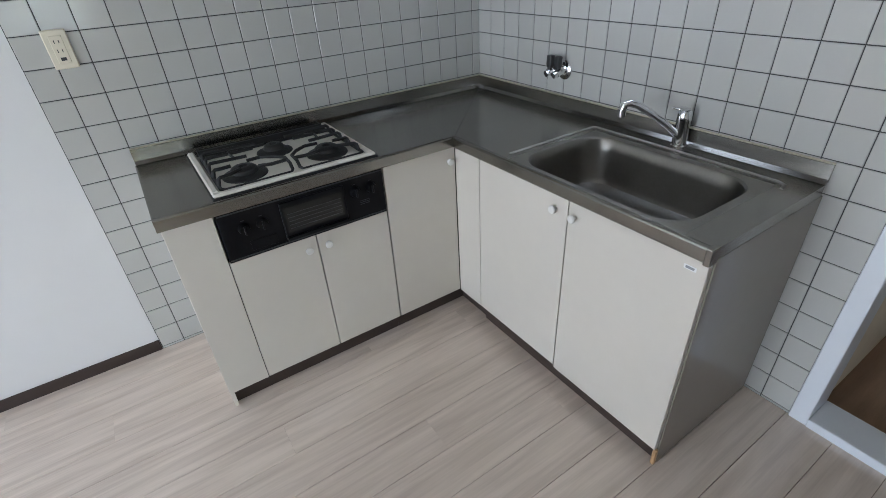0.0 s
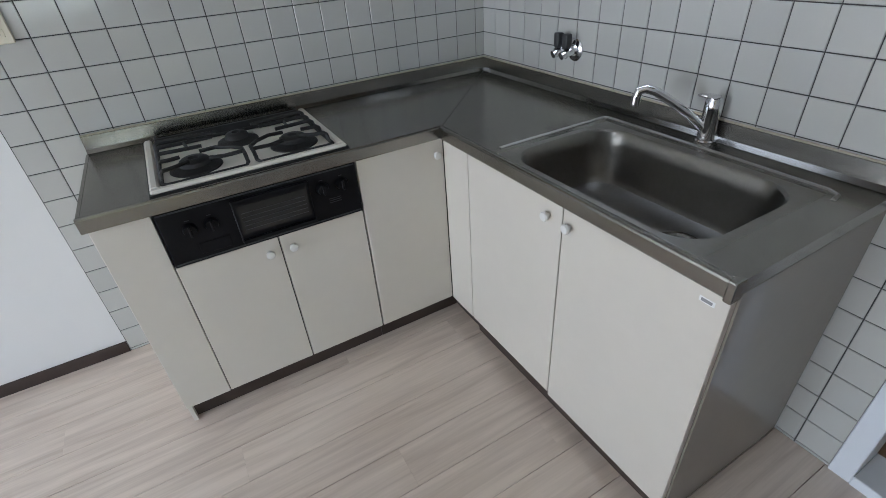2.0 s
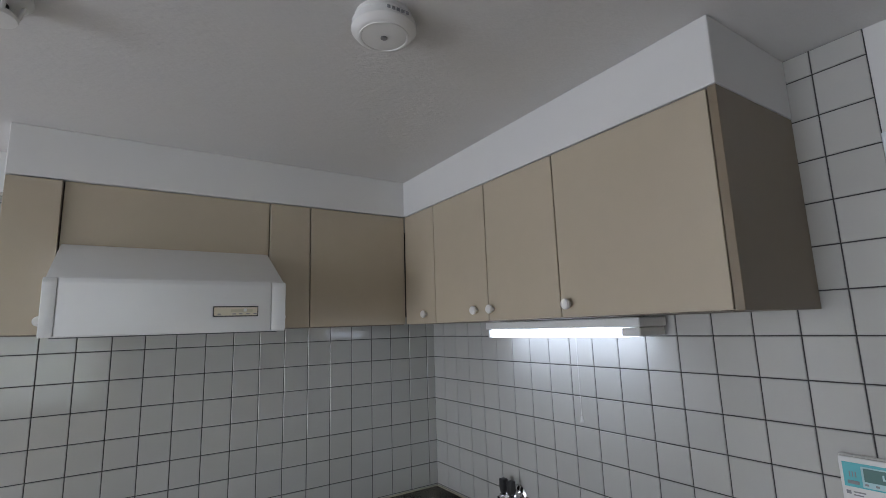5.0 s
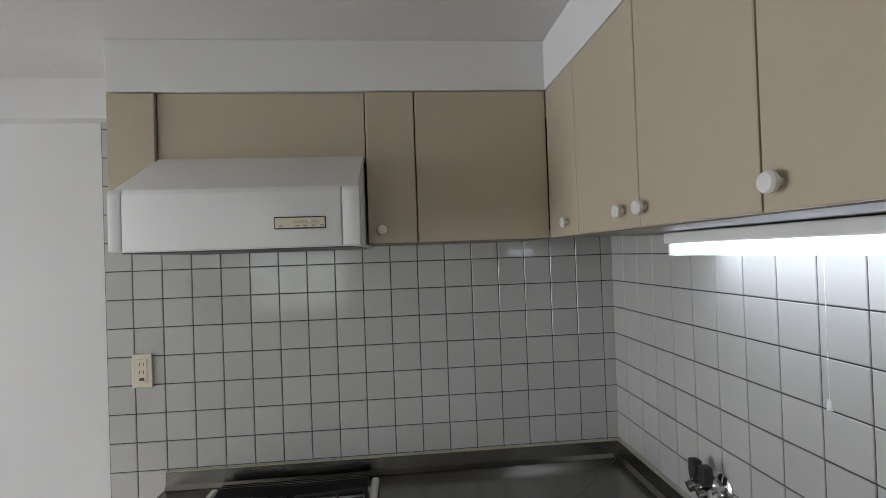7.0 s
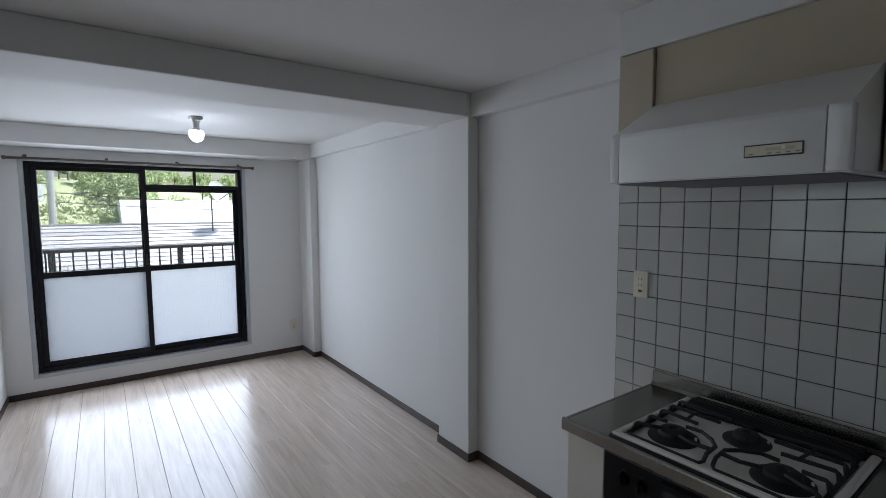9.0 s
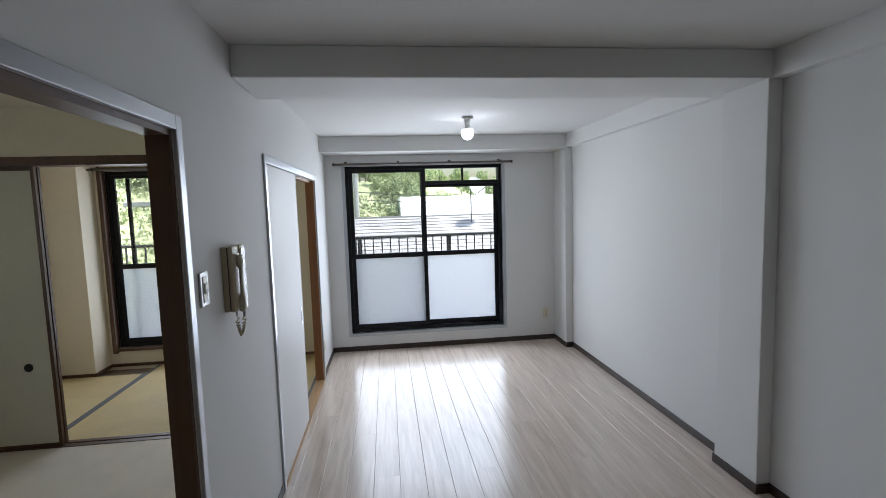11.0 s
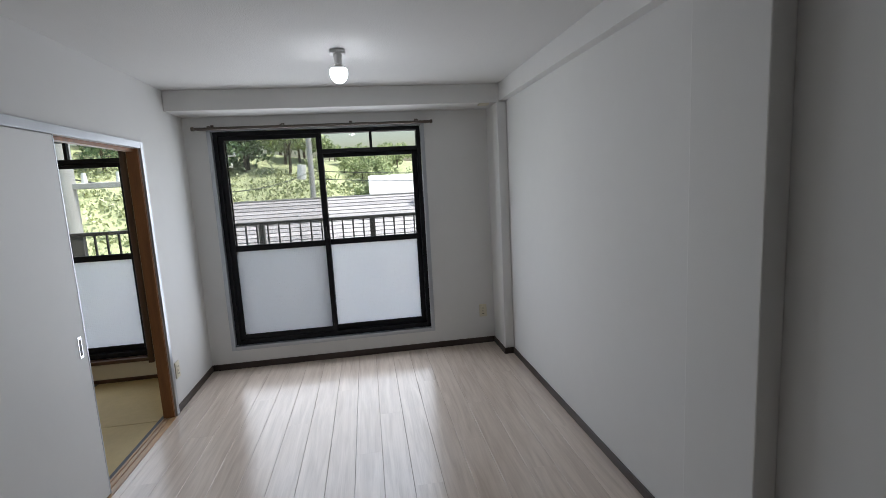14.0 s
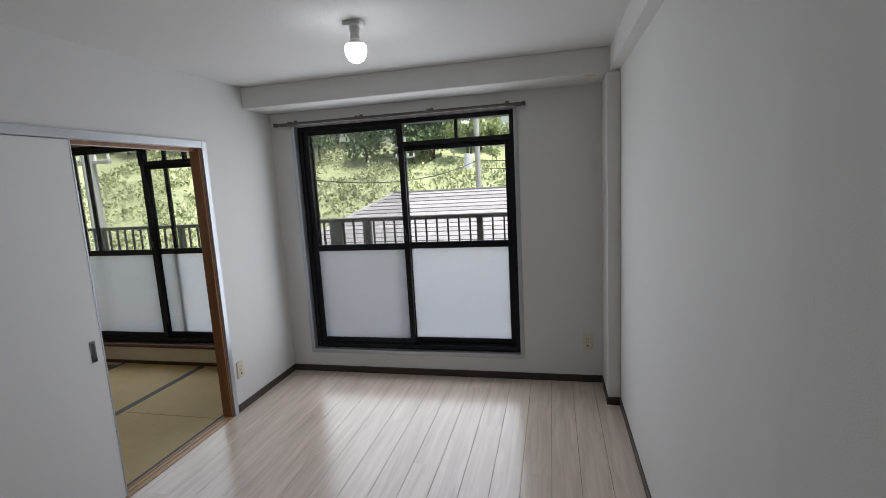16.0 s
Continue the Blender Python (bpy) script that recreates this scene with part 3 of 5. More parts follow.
sliding_door("sliding_door", -4.222, D2A - 0.002, LEFT_Y - 0.014, M_DOORW, "white closed half of the double sliding door")
sliding_door("sliding_door", -4.212, D2A - 0.02, LEFT_Y - 0.058, M_DOORW, "white sliding door pushed open behind the other")

# partition with open fusuma
structure("lintel_partition", boxes((PART_X - 0.05, PART_X + 0.07, FAR_Y, BACK_Y, 1.888, 1.948), bevel=0.002), M_DKWOOD, "dark wooden lintel over the partition")
structure("threshold_partition", boxes((PART_X - 0.05, PART_X - 0.012, FAR_Y, BACK_Y, FL - 0.03, FL + 0.004), (PART_X + 0.01, PART_X + 0.05, FAR_Y, BACK_Y, FL - 0.03, FL + 0.004)), M_DKWOOD, "dark wooden partition sill")
for nm, px, lab in (("fusuma", PART_X + 0.025, "grey-beige paper fusuma with a dark lacquer frame"), ("fusuma", PART_X - 0.010, "grey-beige paper fusuma pushed behind the other")):
    y0, y1 = -5.20, -4.29
    f = thing(nm, px, (y0 + y1) / 2, 0, lab, "sliding door", "partition fusuma")
    part("panel", box(px - 0.008, px + 0.008, y0 + 0.02, y1 - 0.02, FL + 0.03, 1.872), M_FUSUMA, f)
    part("frame", boxes((px - 0.012, px + 0.012, y0, y0 + 0.024, FL + 0.006, 1.886), (px - 0.012, px + 0.012, y1 - 0.024, y1, FL + 0.006, 1.886), (px - 0.012, px + 0.012, y0 + 0.024, y1 - 0.024, FL + 0.006, FL + 0.032), (px - 0.012, px + 0.012, y0 + 0.024, y1 - 0.024, 1.861, 1.886), bevel=0.001), M_DKWOOD, f, "dark lacquered frame")
    part("round_pull", cyl((px + 0.006, y1 - 0.165, 0.53), (px + 0.012, y1 - 0.165, 0.53), 0.028, seg=24), M_IRON, f, "round dark pull", True)


# ---- windows ----
def window(name, y0, y1, z0, z1, label, screen=None):
    """A black aluminium sliding window with figured glass below and a vent light above one half."""
    xf = WIN_X - 0.045
    w = thing(name, xf, (y0 + y1) / 2, z0, label, "window")
    w["kind"] = "structure"
    t = 0.035
    part("window_frame", boxes((xf - 0.10, xf, y0, y0 + t, z0, z1), (xf - 0.10, xf, y1 - t, y1, z0, z1), (xf - 0.10, xf, y0 + t, y1 - t, z0, z0 + 0.04), (xf - 0.10, xf, y0 + t, y1 - t, z1 - t, z1), bevel=0.002), M_BLKALU, w)
    ym = (y0 + y1) / 2 - 0.005
    tz = z1 - 0.185
    zr = z0 + 0.858
    part("transom_bar", box(xf - 0.09, xf - 0.01, ym - 0.005, y1 - t, tz - 0.022, tz + 0.012, 0.002), M_BLKALU, w)
    part("transom_post", box(xf - 0.06, xf - 0.025, (ym + y1) / 2 - 0.012, (ym + y1) / 2 + 0.012, tz + 0.012, z1 - t), M_BLKALU, w)
    part("mullion_post", box(xf - 0.085, xf - 0.012, ym - 0.03, ym + 0.0, tz - 0.02, z1 - t), M_BLKALU, w)
    for a, b in ((ym, (ym + y1) / 2 - 0.012), ((ym + y1) / 2 + 0.012, y1 - t)):
        g = part("vent_pane", box(xf - 0.046, xf - 0.042, a, b, tz + 0.012, z1 - t), M_CLEAR, w)
        g.visible_shadow = False
    for a, b, x, zt in ((y0 + t, ym + 0.015, xf - 0.035, z1 - t), (ym - 0.025, y1 - t, xf - 0.075, tz - 0.022)):
        s = part("sash", boxes((x - 0.016, x + 0.016, a, a + 0.042, z0 + 0.04, zt), (x - 0.016, x + 0.016, b - 0.042, b, z0 + 0.04, zt), (x - 0.016, x + 0.016, a + 0.042, b - 0.042, z0 + 0.04, z0 + 0.085),
                              (x - 0.016, x + 0.016, a + 0.042, b - 0.042, zt - 0.035, zt), (x - 0.016, x + 0.016, a + 0.042, b - 0.042, zr - 0.028, zr + 0.022), bevel=0.002), M_BLKALU, w)
        g = part("clear_pane", box(x - 0.003, x + 0.003, a + 0.04, b - 0.04, zr + 0.02, zt - 0.03), M_CLEAR, s)
        g.visible_shadow = False
        g = part("frosted_pane", box(x - 0.003, x + 0.003, a + 0.04, b - 0.04, z0 + 0.08, zr - 0.025), M_FROST, s, "figured frosted glass pane")
        g.visible_shadow = False
    part("crescent_latch", boxes((xf - 0.02, xf - 0.006, ym - 0.02, ym + 0.004, zr + 0.04, zr + 0.10), (xf - 0.012, xf + 0.012, ym - 0.014, ym - 0.004, zr + 0.09, zr + 0.14), bevel=0.002), M_DKPL, w)
    if screen:
        a, b = screen
        x = xf - 0.098
        part("screen_frame", boxes((x - 0.01, x + 0.01, a, a + 0.035, z0 + 0.03, z1 - 0.04), (x - 0.01, x + 0.01, b - 0.035, b, z0 + 0.03, z1 - 0.04), (x - 0.01, x + 0.01, a + 0.035, b - 0.035, z0 + 0.03, z0 + 0.06), (x - 0.01, x + 0.01, a + 0.035, b - 0.035, z1 - 0.065, z1 - 0.04)), M_BLKALU, w)
        g = part("insect_screen", box(x - 0.001, x + 0.001, a + 0.035, b - 0.035, z0 + 0.06, z1 - 0.065), M_MESH, w, "grey insect mesh")
        g.visible_shadow = False
    return w


window("window_1", WY0 + 0.02, WY1 - 0.02, WZ0 + 0.02, WZ1 - 0.02, "black aluminium sliding window with frosted lower panes", (WY0 + 0.06, -1.56))
window("window_2", TY0 + 0.02, TY1 - 0.02, WZ0 + 0.02, WZ1 - 0.02, "black aluminium sliding window of the tatami room", (-4.70, -3.80))
structure("trim_window_1", boxes((WIN_X - 0.045, WIN_X + 0.006, WY0 - 0.012, WY0 + 0.02, WZ0 - 0.012, WZ1 + 0.012), (WIN_X - 0.045, WIN_X + 0.006, WY1 - 0.02, WY1 + 0.012, WZ0 - 0.012, WZ1 + 0.012),
                                 (WIN_X - 0.045, WIN_X + 0.006, WY0 + 0.02, WY1 - 0.02, WZ0 - 0.012, WZ0 + 0.02), (WIN_X - 0.045, WIN_X + 0.006, WY0 + 0.02, WY1 - 0.02, WZ1 - 0.02, WZ1 + 0.012), bevel=0.002), M_ALU, "pale grey window surround")
structure("trim_window_2", boxes((WIN_X - 0.045, WIN_X + 0.03, TY0 - 0.02, TY0 + 0.02, WZ0 - 0.03, WZ1 + 0.02), (WIN_X - 0.045, WIN_X + 0.03, TY1 - 0.02, TY1 + 0.02, WZ0 - 0.03, WZ1 + 0.02),
                                 (WIN_X - 0.045, WIN_X + 0.03, TY0 + 0.02, TY1 - 0.02, WZ0 - 0.01, WZ0 + 0.02), (WIN_X - 0.045, WIN_X + 0.03, TY0 + 0.02, TY1 - 0.02, WZ1 - 0.02, WZ1 + 0.02), bevel=0.002), M_DKWOOD, "dark wooden window surround")
w3 = thing("window_3", -2.4, FAR_Y - 0.06, 0.85, "plain frosted window of the back room", "window")
w3["kind"] = "structure"
part("window_frame", boxes((-3.2, -3.16, FAR_Y - 0.09, FAR_Y - 0.03, 0.85, 2.0), (-1.64, -1.6, FAR_Y - 0.09, FAR_Y - 0.03, 0.85, 2.0), (-3.16, -1.64, FAR_Y - 0.09, FAR_Y - 0.03, 0.85, 0.9), (-3.16, -1.64, FAR_Y - 0.09, FAR_Y - 0.03, 1.95, 2.0), (-2.43, -2.37, FAR_Y - 0.09, FAR_Y - 0.03, 0.9, 1.95)), M_BLKALU, w3)
for a, b in ((-3.16, -2.43), (-2.37, -1.64)):
    g = part("frosted_pane", box(a, b, FAR_Y - 0.065, FAR_Y - 0.06, 0.9, 1.95), M_FROST, w3)
    g.visible_shadow = False

# curtain rails
for nm, y0, y1, lab in (("curtain_rail", -2.52, -0.598, "brown double curtain rail above the living room window"), ("curtain_rail", -5.0, -3.05, "brown curtain rail above the tatami room window")):
    c = thing(nm, -5.840, (y0 + y1) / 2, 2.014, lab, "curtain rail")
    part("front_rail", box(-5.815, -5.797, y0, y1, 2., 2.02, 0.003), M_ROD, c)
    part("back_rail", box(-5.877, -5.861, y0 + 0.01, y1 - 0.01, 2.004, 2.022, 0.003), M_ROD, c)
    for k in range(4):
        y = y0 + 0.12 + k * (y1 - y0 - 0.24) / 3
        part("bracket", boxes((WIN_X, -5.799, y - 0.010, y + 0.010, 2.0215, 2.029), (WIN_X, WIN_X + 0.006, y - 0.012, y + 0.012, 2.014, 2.049)), M_ROD, c)
    for y in (y0, y1):
        part("end_cap", box(-5.821, -5.791, y - 0.012, y + 0.012, 1.995, 2.025, 0.004), M_ROD, c)

# ---- kitchen ----
CT = 0.818             # worktop height
XL, YR = -1.678, -1.667  # ends of the worktop
YF, XF = -0.600, -0.600  # front edges of the worktop


def knob(parent, x, y, z, ax):
    bm = lathe([(0.006, 0), (0.006, 0.008), (0.013, 0.011), (0.0145, 0.018), (0.012, 0.022), (0.004, 0.0235)], 16)
    bmesh.ops.transform(bm, matrix=Matrix.Translation((x, y, z)) @ (pose(0, 0, 0, 90, 0, 0) if ax == "y" else pose(0, 0, 0, 0, -90, 0)), verts=bm.verts)
    return part("knob", bm, M_KNOB, parent, "white round knob", True)


def cabinet_door(parent, a, b, z0, z1, front, ax, material, knob_at=None):
    g = 0.002
    if ax == "y":
        d = part("door", box(a + g, b - g, front, front + 0.018, z0 + g, z1 - g, 0.0015), material, parent)
        if knob_at:
            knob(d, knob_at[0], front, knob_at[1], "y")
    else:
        d = part("door", box(front, front + 0.018, a + g, b - g, z0 + g, z1 - g, 0.0015), material, parent)
        if knob_at:
            knob(d, front, knob_at[0], knob_at[1], "x")
    return d


PL = 0.042
FY, FX = -0.577, -0.577   # cabinet door fronts
CB = 0.776
# stove cabinet
c = thing("stove_cabinet", -1.26, -0.3, FL, "ivory laminate base cabinet under the gas hob", "cabinet")
part("body", boxes((-1.672, -1.658, FY + 0.018, -0.008, FL, CB), (-1.658, -0.914, -0.02, -0.008, PL, CB), (-0.926, -0.914, FY + 0.03, -0.02, PL, CB), (-1.658, -0.926, FY + 0.03, -0.02, PL, PL + 0.015)), M_LAM, c)
part("inner_frame", box(-1.658, -0.914, FY + 0.02, FY + 0.03, PL, 0.592), M_CARC, c)
part("end_panel", box(-1.672, -1.522, FY, FY + 0.018, PL, CB, 0.0015), M_LAM, c)
cabinet_door(c, -1.521, -1.211, PL, 0.590, FY, "y", M_LAM, (-1.250, 0.540))
cabinet_door(c, -1.211, -0.913, PL, 0.590, FY, "y", M_LAM, (-1.174, 0.540))
part("plinth", box(-1.672, -0.913, FY + 0.042, FY + 0.052, FL, PL), M_BASE, c, "dark brown plinth")
# corner cabinet
c = thing("corner_cabinet", -0.6, -0.3, FL, "ivory laminate corner base cabinet", "cabinet")
part("body", box(-0.909, -0.552, FY + 0.02, FY + 0.032, PL, CB), M_CARC, c)
part("back_panel", box(-0.909, -0.01, -0.02, -0.008, PL, CB), M_CARC, c)
cabinet_door(c, -0.911, -0.5765, PL, CB, FY, "y", M_LAM, (-0.610, 0.717))
part("filler_panel", box(FX, FX + 0.018, -0.738, -0.579, PL, CB, 0.0015), M_LAM, c)
part("plinth", boxes((-0.911, FX + 0.042, FY + 0.042, FY + 0.052, FL, PL), (FX + 0.042, FX + 0.052, -0.738, FY + 0.052, FL, PL)), M_BASE, c, "dark brown plinth")
# sink cabinet
c = thing("sink_cabinet", -0.28, -1.2, FL, "ivory laminate sink cabinet with a glossy end panel", "cabinet")
part("body", boxes((FX + 0.02, FX + 0.03, -1.652, -0.740, PL, CB), (-0.02, -0.008, -1.652, -0.740, PL, CB), (FX + 0.03, -0.02, -1.652, -0.740, PL, PL + 0.015)), M_CARC, c)
cabinet_door(c, -1.203, -0.740, PL, CB, FX, "x", M_LAM, (-1.149, 0.717))
d = cabinet_door(c, -1.664, -1.203, PL - 0.012, CB, FX, "x", M_LAM, (-1.232, 0.717))
part("maker_plate", box(FX - 0.001, FX, -1.635, -1.601, 0.728, 0.741, 0.0003), M_PAPER, d, "small white maker's plate")
part("plate_mark", box(FX - 0.0018, FX - 0.001, -1.630, -1.606, 0.731, 0.738), M_GREY, d)
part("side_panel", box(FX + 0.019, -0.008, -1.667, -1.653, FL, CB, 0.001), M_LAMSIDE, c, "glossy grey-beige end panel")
part("plinth", box(FX + 0.030, FX + 0.040, -1.652, -0.740, FL, PL), M_BASE, c, "dark brown plinth")
part("chipped_corner", box(FX + 0.004, FX + 0.018, -1.669, -1.655, FL, PL - 0.014, 0.003), M_WOODX, c, "chipped bare wood corner")

# worktop with sink
wt = thing("worktop", -0.8, -0.6, CB, "L-shaped stainless steel worktop with pressed sink", "worktop")
SX0, SX1, SY0, SY1 = -0.582, -0.130, -1.582, -0.912   # flange of the sink


def top_plate():
    """The L of sheet steel, left open at the sink."""
    bm = bmesh.new()
    xs, ys = [XL, XF, SX0, SX1, -0.018], [YR, SY0, SY1, YF, -0.018]
    vs = {}

    def vert(i, j, h):
        if (i, j, h) not in vs:
            vs[i, j, h] = bm.verts.new((xs[i], ys[j], CT - 0.006 * h))
        return vs[i, j, h]
    cells = {(i, j) for i in range(4) for j in range(4) if (xs[i] >= XF or ys[j] >= YF) and (i, j) != (2, 1)}
    for i, j in cells:
        bm.faces.new([vert(i + a, j + c, 0) for a, c in ((0, 0), (1, 0), (1, 1), (0, 1))])
        bm.faces.new([vert(i + a, j + c, 1) for a, c in ((0, 1), (1, 1), (1, 0), (0, 0))])
        for di, dj, p, q in ((0, -1, (0, 0), (1, 0)), (1, 0, (1, 0), (1, 1)), (0, 1, (1, 1), (0, 1)), (-1, 0, (0, 1), (0, 0))):
            if (i + di, j + dj) not in cells:
                bm.faces.new((vert(i + p[0], j + p[1], 0), vert(i + p[0], j + p[1], 1), vert(i + q[0], j + q[1], 1), vert(i + q[0], j + q[1], 0)))
    return bm


part("top_plate", top_plate(), M_STEEL, wt)


def rounded_rect(x0, x1, y0, y1, r, k=6):
    pts = []
    for cx, cy, a0 in ((x1 - r, y1 - r, 0), (x0 + r, y1 - r, 90), (x0 + r, y0 + r, 180), (x1 - r, y0 + r, 270)):
        for i in range(k + 1):
            a = radians(a0 + 90 * i / k)
            pts.append((cx + r * math.cos(a), cy + r * math.sin(a)))
    return pts


def basin():
    bm = bmesh.new()
    k = 8
    n = 4 * (k + 1)
    flange = []
    for cx, cy, sx, sy, first in ((SX1, SY1, 1, 1, "x"), (SX0, SY1, -1, 1, "y"), (SX0, SY0, -1, -1, "x"), (SX1, SY0, 1, -1, "y")):
        for i in range(k + 1):
            u = i / k
            fx, fy = (0, max(0, 1 - 2 * u)), (max(0, 2 * u - 1), 0)
            off = (0.08 * (fy[0] if first == "x" else fx[1]), 0.08 * (fx[1] if first == "x" else fy[0]))
            flange.append((cx - sx * off[0], cy - sy * off[1]))
    loops = [[(x, y, CT) for x, y in flange],
             [(x, y, CT) for x, y in rounded_rect(-0.562, -0.158, -1.556, -0.934, 0.100, k)],
             [(x, y, CT - 0.006) for x, y in rounded_rect(-0.557, -0.163, -1.551, -0.939, 0.098, k)],
             [(x, y, CT - 0.05) for x, y in rounded_rect(-0.551, -0.169, -1.545, -0.945, 0.095, k)],
             [(x, y, CT - 0.155) for x, y in rounded_rect(-0.540, -0.180, -1.534, -0.956, 0.088, k)],
             [(x, y, CT - 0.172) for x, y in rounded_rect(-0.530, -0.190, -1.524, -0.966, 0.080, k)],
             [(x, y, CT - 0.178) for x, y in rounded_rect(-0.510, -0.210, -1.504, -0.986, 0.065, k)],
             [(x, y, CT - 0.182) for x, y in rounded_rect(-0.358, -0.263, -1.436, -1.314, 0.03, k)]]
    rings = [[bm.verts.new(p) for p in lp] for lp in loops]
    for a, b in zip(rings, rings[1:]):
        for i in range(n):
            bm.faces.new((a[i], b[i], b[(i + 1) % n], a[(i + 1) % n]))
    bm.faces.new(rings[-1])
    bmesh.ops.recalc_face_normals(bm, faces=bm.faces)
    for f in bm.faces:
        if f.calc_center_median().z > CT - 0.001 and f.normal.z < 0:
            bmesh.ops.reverse_faces(bm, faces=bm.faces)
            break
    return bm


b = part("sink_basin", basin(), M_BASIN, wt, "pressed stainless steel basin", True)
part("drain", lathe([(0.060, CT - 0.183), (0.060, CT - 0.177), (0.048, CT - 0.176), (0.044, CT - 0.181), (0.01, CT - 0.1815)], 24), M_STEEL, wt, "", True).location = (-0.31, -1.37, 0)
NOSE = ((0.024, 0.0006), (0.012, 0.0045), (0.006, 0.0050), (0.002, 0.0030), (0.0, -0.002), (0.0, -0.034), (0.003, -0.039), (0.010, -0.040), (0.018, -0.036), (0.020, -0.008))
part("front_edge", prism([(YF - 0.003 + u, CT + v) for u, v in NOSE], "x", XL - 0.003, XF + 0.018), M_STEEL, wt)
part("front_edge", prism([(XF - 0.003 + u, CT + v) for u, v in NOSE], "y", YR - 0.003, YF - 0.004), M_STEEL, wt)
part("side_edge", box(XL - 0.003, XL + 0.006, YF + 0.022, -0.036, CT - 0.034, CT + 0.001), M_STEEL, wt)
part("side_edge", box(XF + 0.025, -0.036, YR - 0.003, YR + 0.006, CT - 0.034, CT + 0.001), M_STEEL, wt)
part("corner_cap", box(XF - 0.006, XF + 0.03, YR - 0.006, YR + 0.012, CT - 0.044, CT + 0.006, 0.004, 2), M_STEEL, wt, "worn end cap")
part("backsplash", prism([(-0.0085, CT + 0.0005), (-0.034, CT + 0.0005), (-0.020, CT + 0.012), (-0.016, CT + 0.056), (-0.0085, CT + 0.058)], "x", XL, -0.0085), M_STEEL, wt)
bs2 = prism([(-0.0085, CT + 0.0005), (-0.034, CT + 0.0005), (-0.020, CT + 0.012), (-0.016, CT + 0.056), (-0.0085, CT + 0.058)], "y", YR, -0.0175)
part("backsplash", bs2, M_STEEL, wt)
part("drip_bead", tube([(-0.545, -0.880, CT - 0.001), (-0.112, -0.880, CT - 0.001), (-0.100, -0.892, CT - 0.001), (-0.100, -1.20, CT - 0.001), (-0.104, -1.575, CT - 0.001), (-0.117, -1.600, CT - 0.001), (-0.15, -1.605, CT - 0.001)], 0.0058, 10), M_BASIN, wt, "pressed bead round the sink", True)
part("weld_seam", tube([(-0.020, -0.025, CT - 0.0008), (-0.586, -0.593, CT - 0.0008)], 0.0014, 6), M_IRON, wt, "mitre seam")
part("sealant", boxes((XL, -0.009, -0.0150, -0.0068, CT + 0.057, CT + 0.061), (-0.0150, -0.0068, YR, -0.0152, CT + 0.057, CT + 0.061)), mat("yellowed_sealant", (0.42, 0.38, 0.28), 0.6, var=0.2, scale=20), wt, "yellowed sealant line")

# tap
tp = thing("kitchen_tap", -0.054, -1.218, CT, "chrome single-lever kitchen tap on the worktop", "tap")
bm = lathe([(0.028, CT), (0.028, CT + 0.006), (0.024, CT + 0.01), (0.023, CT + 0.085), (0.024, CT + 0.09), (0.0245, CT + 0.118), (0.020, CT + 0.128), (0.004, CT + 0.131)], 24)
bmesh.ops.translate(bm, vec=(-0.054, -1.218, 0), verts=bm.verts)
part("body", bm, M_CHROME, tp, "", True)
part("spout", tube([(-0.070, -1.211, CT + 0.045), (-0.107, -1.185, CT + 0.085), (-0.152, -1.152, CT + 0.124), (-0.182, -1.120, CT + 0.150), (-0.202, -1.102, CT + 0.158), (-0.216, -1.090, CT + 0.152), (-0.220, -1.086, CT + 0.13)], 0.0125, 14), M_CHROME, tp, "", True)
part("aerator", cyl((-0.220, -1.086, CT + 0.112), (-0.220, -1.086, CT + 0.138), 0.0145, seg=18), M_CHROME, tp, "", True)
part("lever", prism([(-0.047, CT + 0.129), (-0.070, CT + 0.130), (-0.117, CT + 0.142), (-0.116, CT + 0.149), (-0.070, CT + 0.141), (-0.047, CT + 0.137)], "y", -1.232, -1.204, 0.002), M_CHROME, tp, "", True)

# gas cock on the tiled wall
gc = thing("gas_cock", -0.02, -0.597, 0.95, "chrome twin gas cock with black taps on the tiles", "gas cock")
part("flange", lathe([(0.040, 0.0), (0.040, 0.004), (0.034, 0.009), (0.022, 0.012), (0.018, 0.020)], 28), M_CHROME, gc, "", True).matrix_basis = pose(-0.007, -0.612, 0.985, 0, -90, 0)
part("body", tube([(-0.020, -0.612, 0.985), (-0.045, -0.609, 0.985), (-0.060, -0.597, 0.988)], 0.019, 14), M_CHROME, gc, "", True)
for y in (-0.575, -0.619):
    part("outlet", cyl((-0.040, y, 0.985), (-0.078, y + 0.006, 0.972), 0.0165, 0.0140, 16), M_CHROME, gc, "", True)
    part("outlet_nut", cyl((-0.050, y + 0.002, 0.982), (-0.062, y + 0.004, 0.978), 0.019, seg=6), M_CHROME, gc)
    part("tap_handle", prism([(y - 0.008, 0.996), (y + 0.008, 0.996), (y + 0.014, 1.012), (y + 0.013, 1.048), (y - 0.013, 1.048), (y - 0.014, 1.012)], "x", -0.072, -0.046, 0.004), M_DKPL, gc, "black tap handle", True)

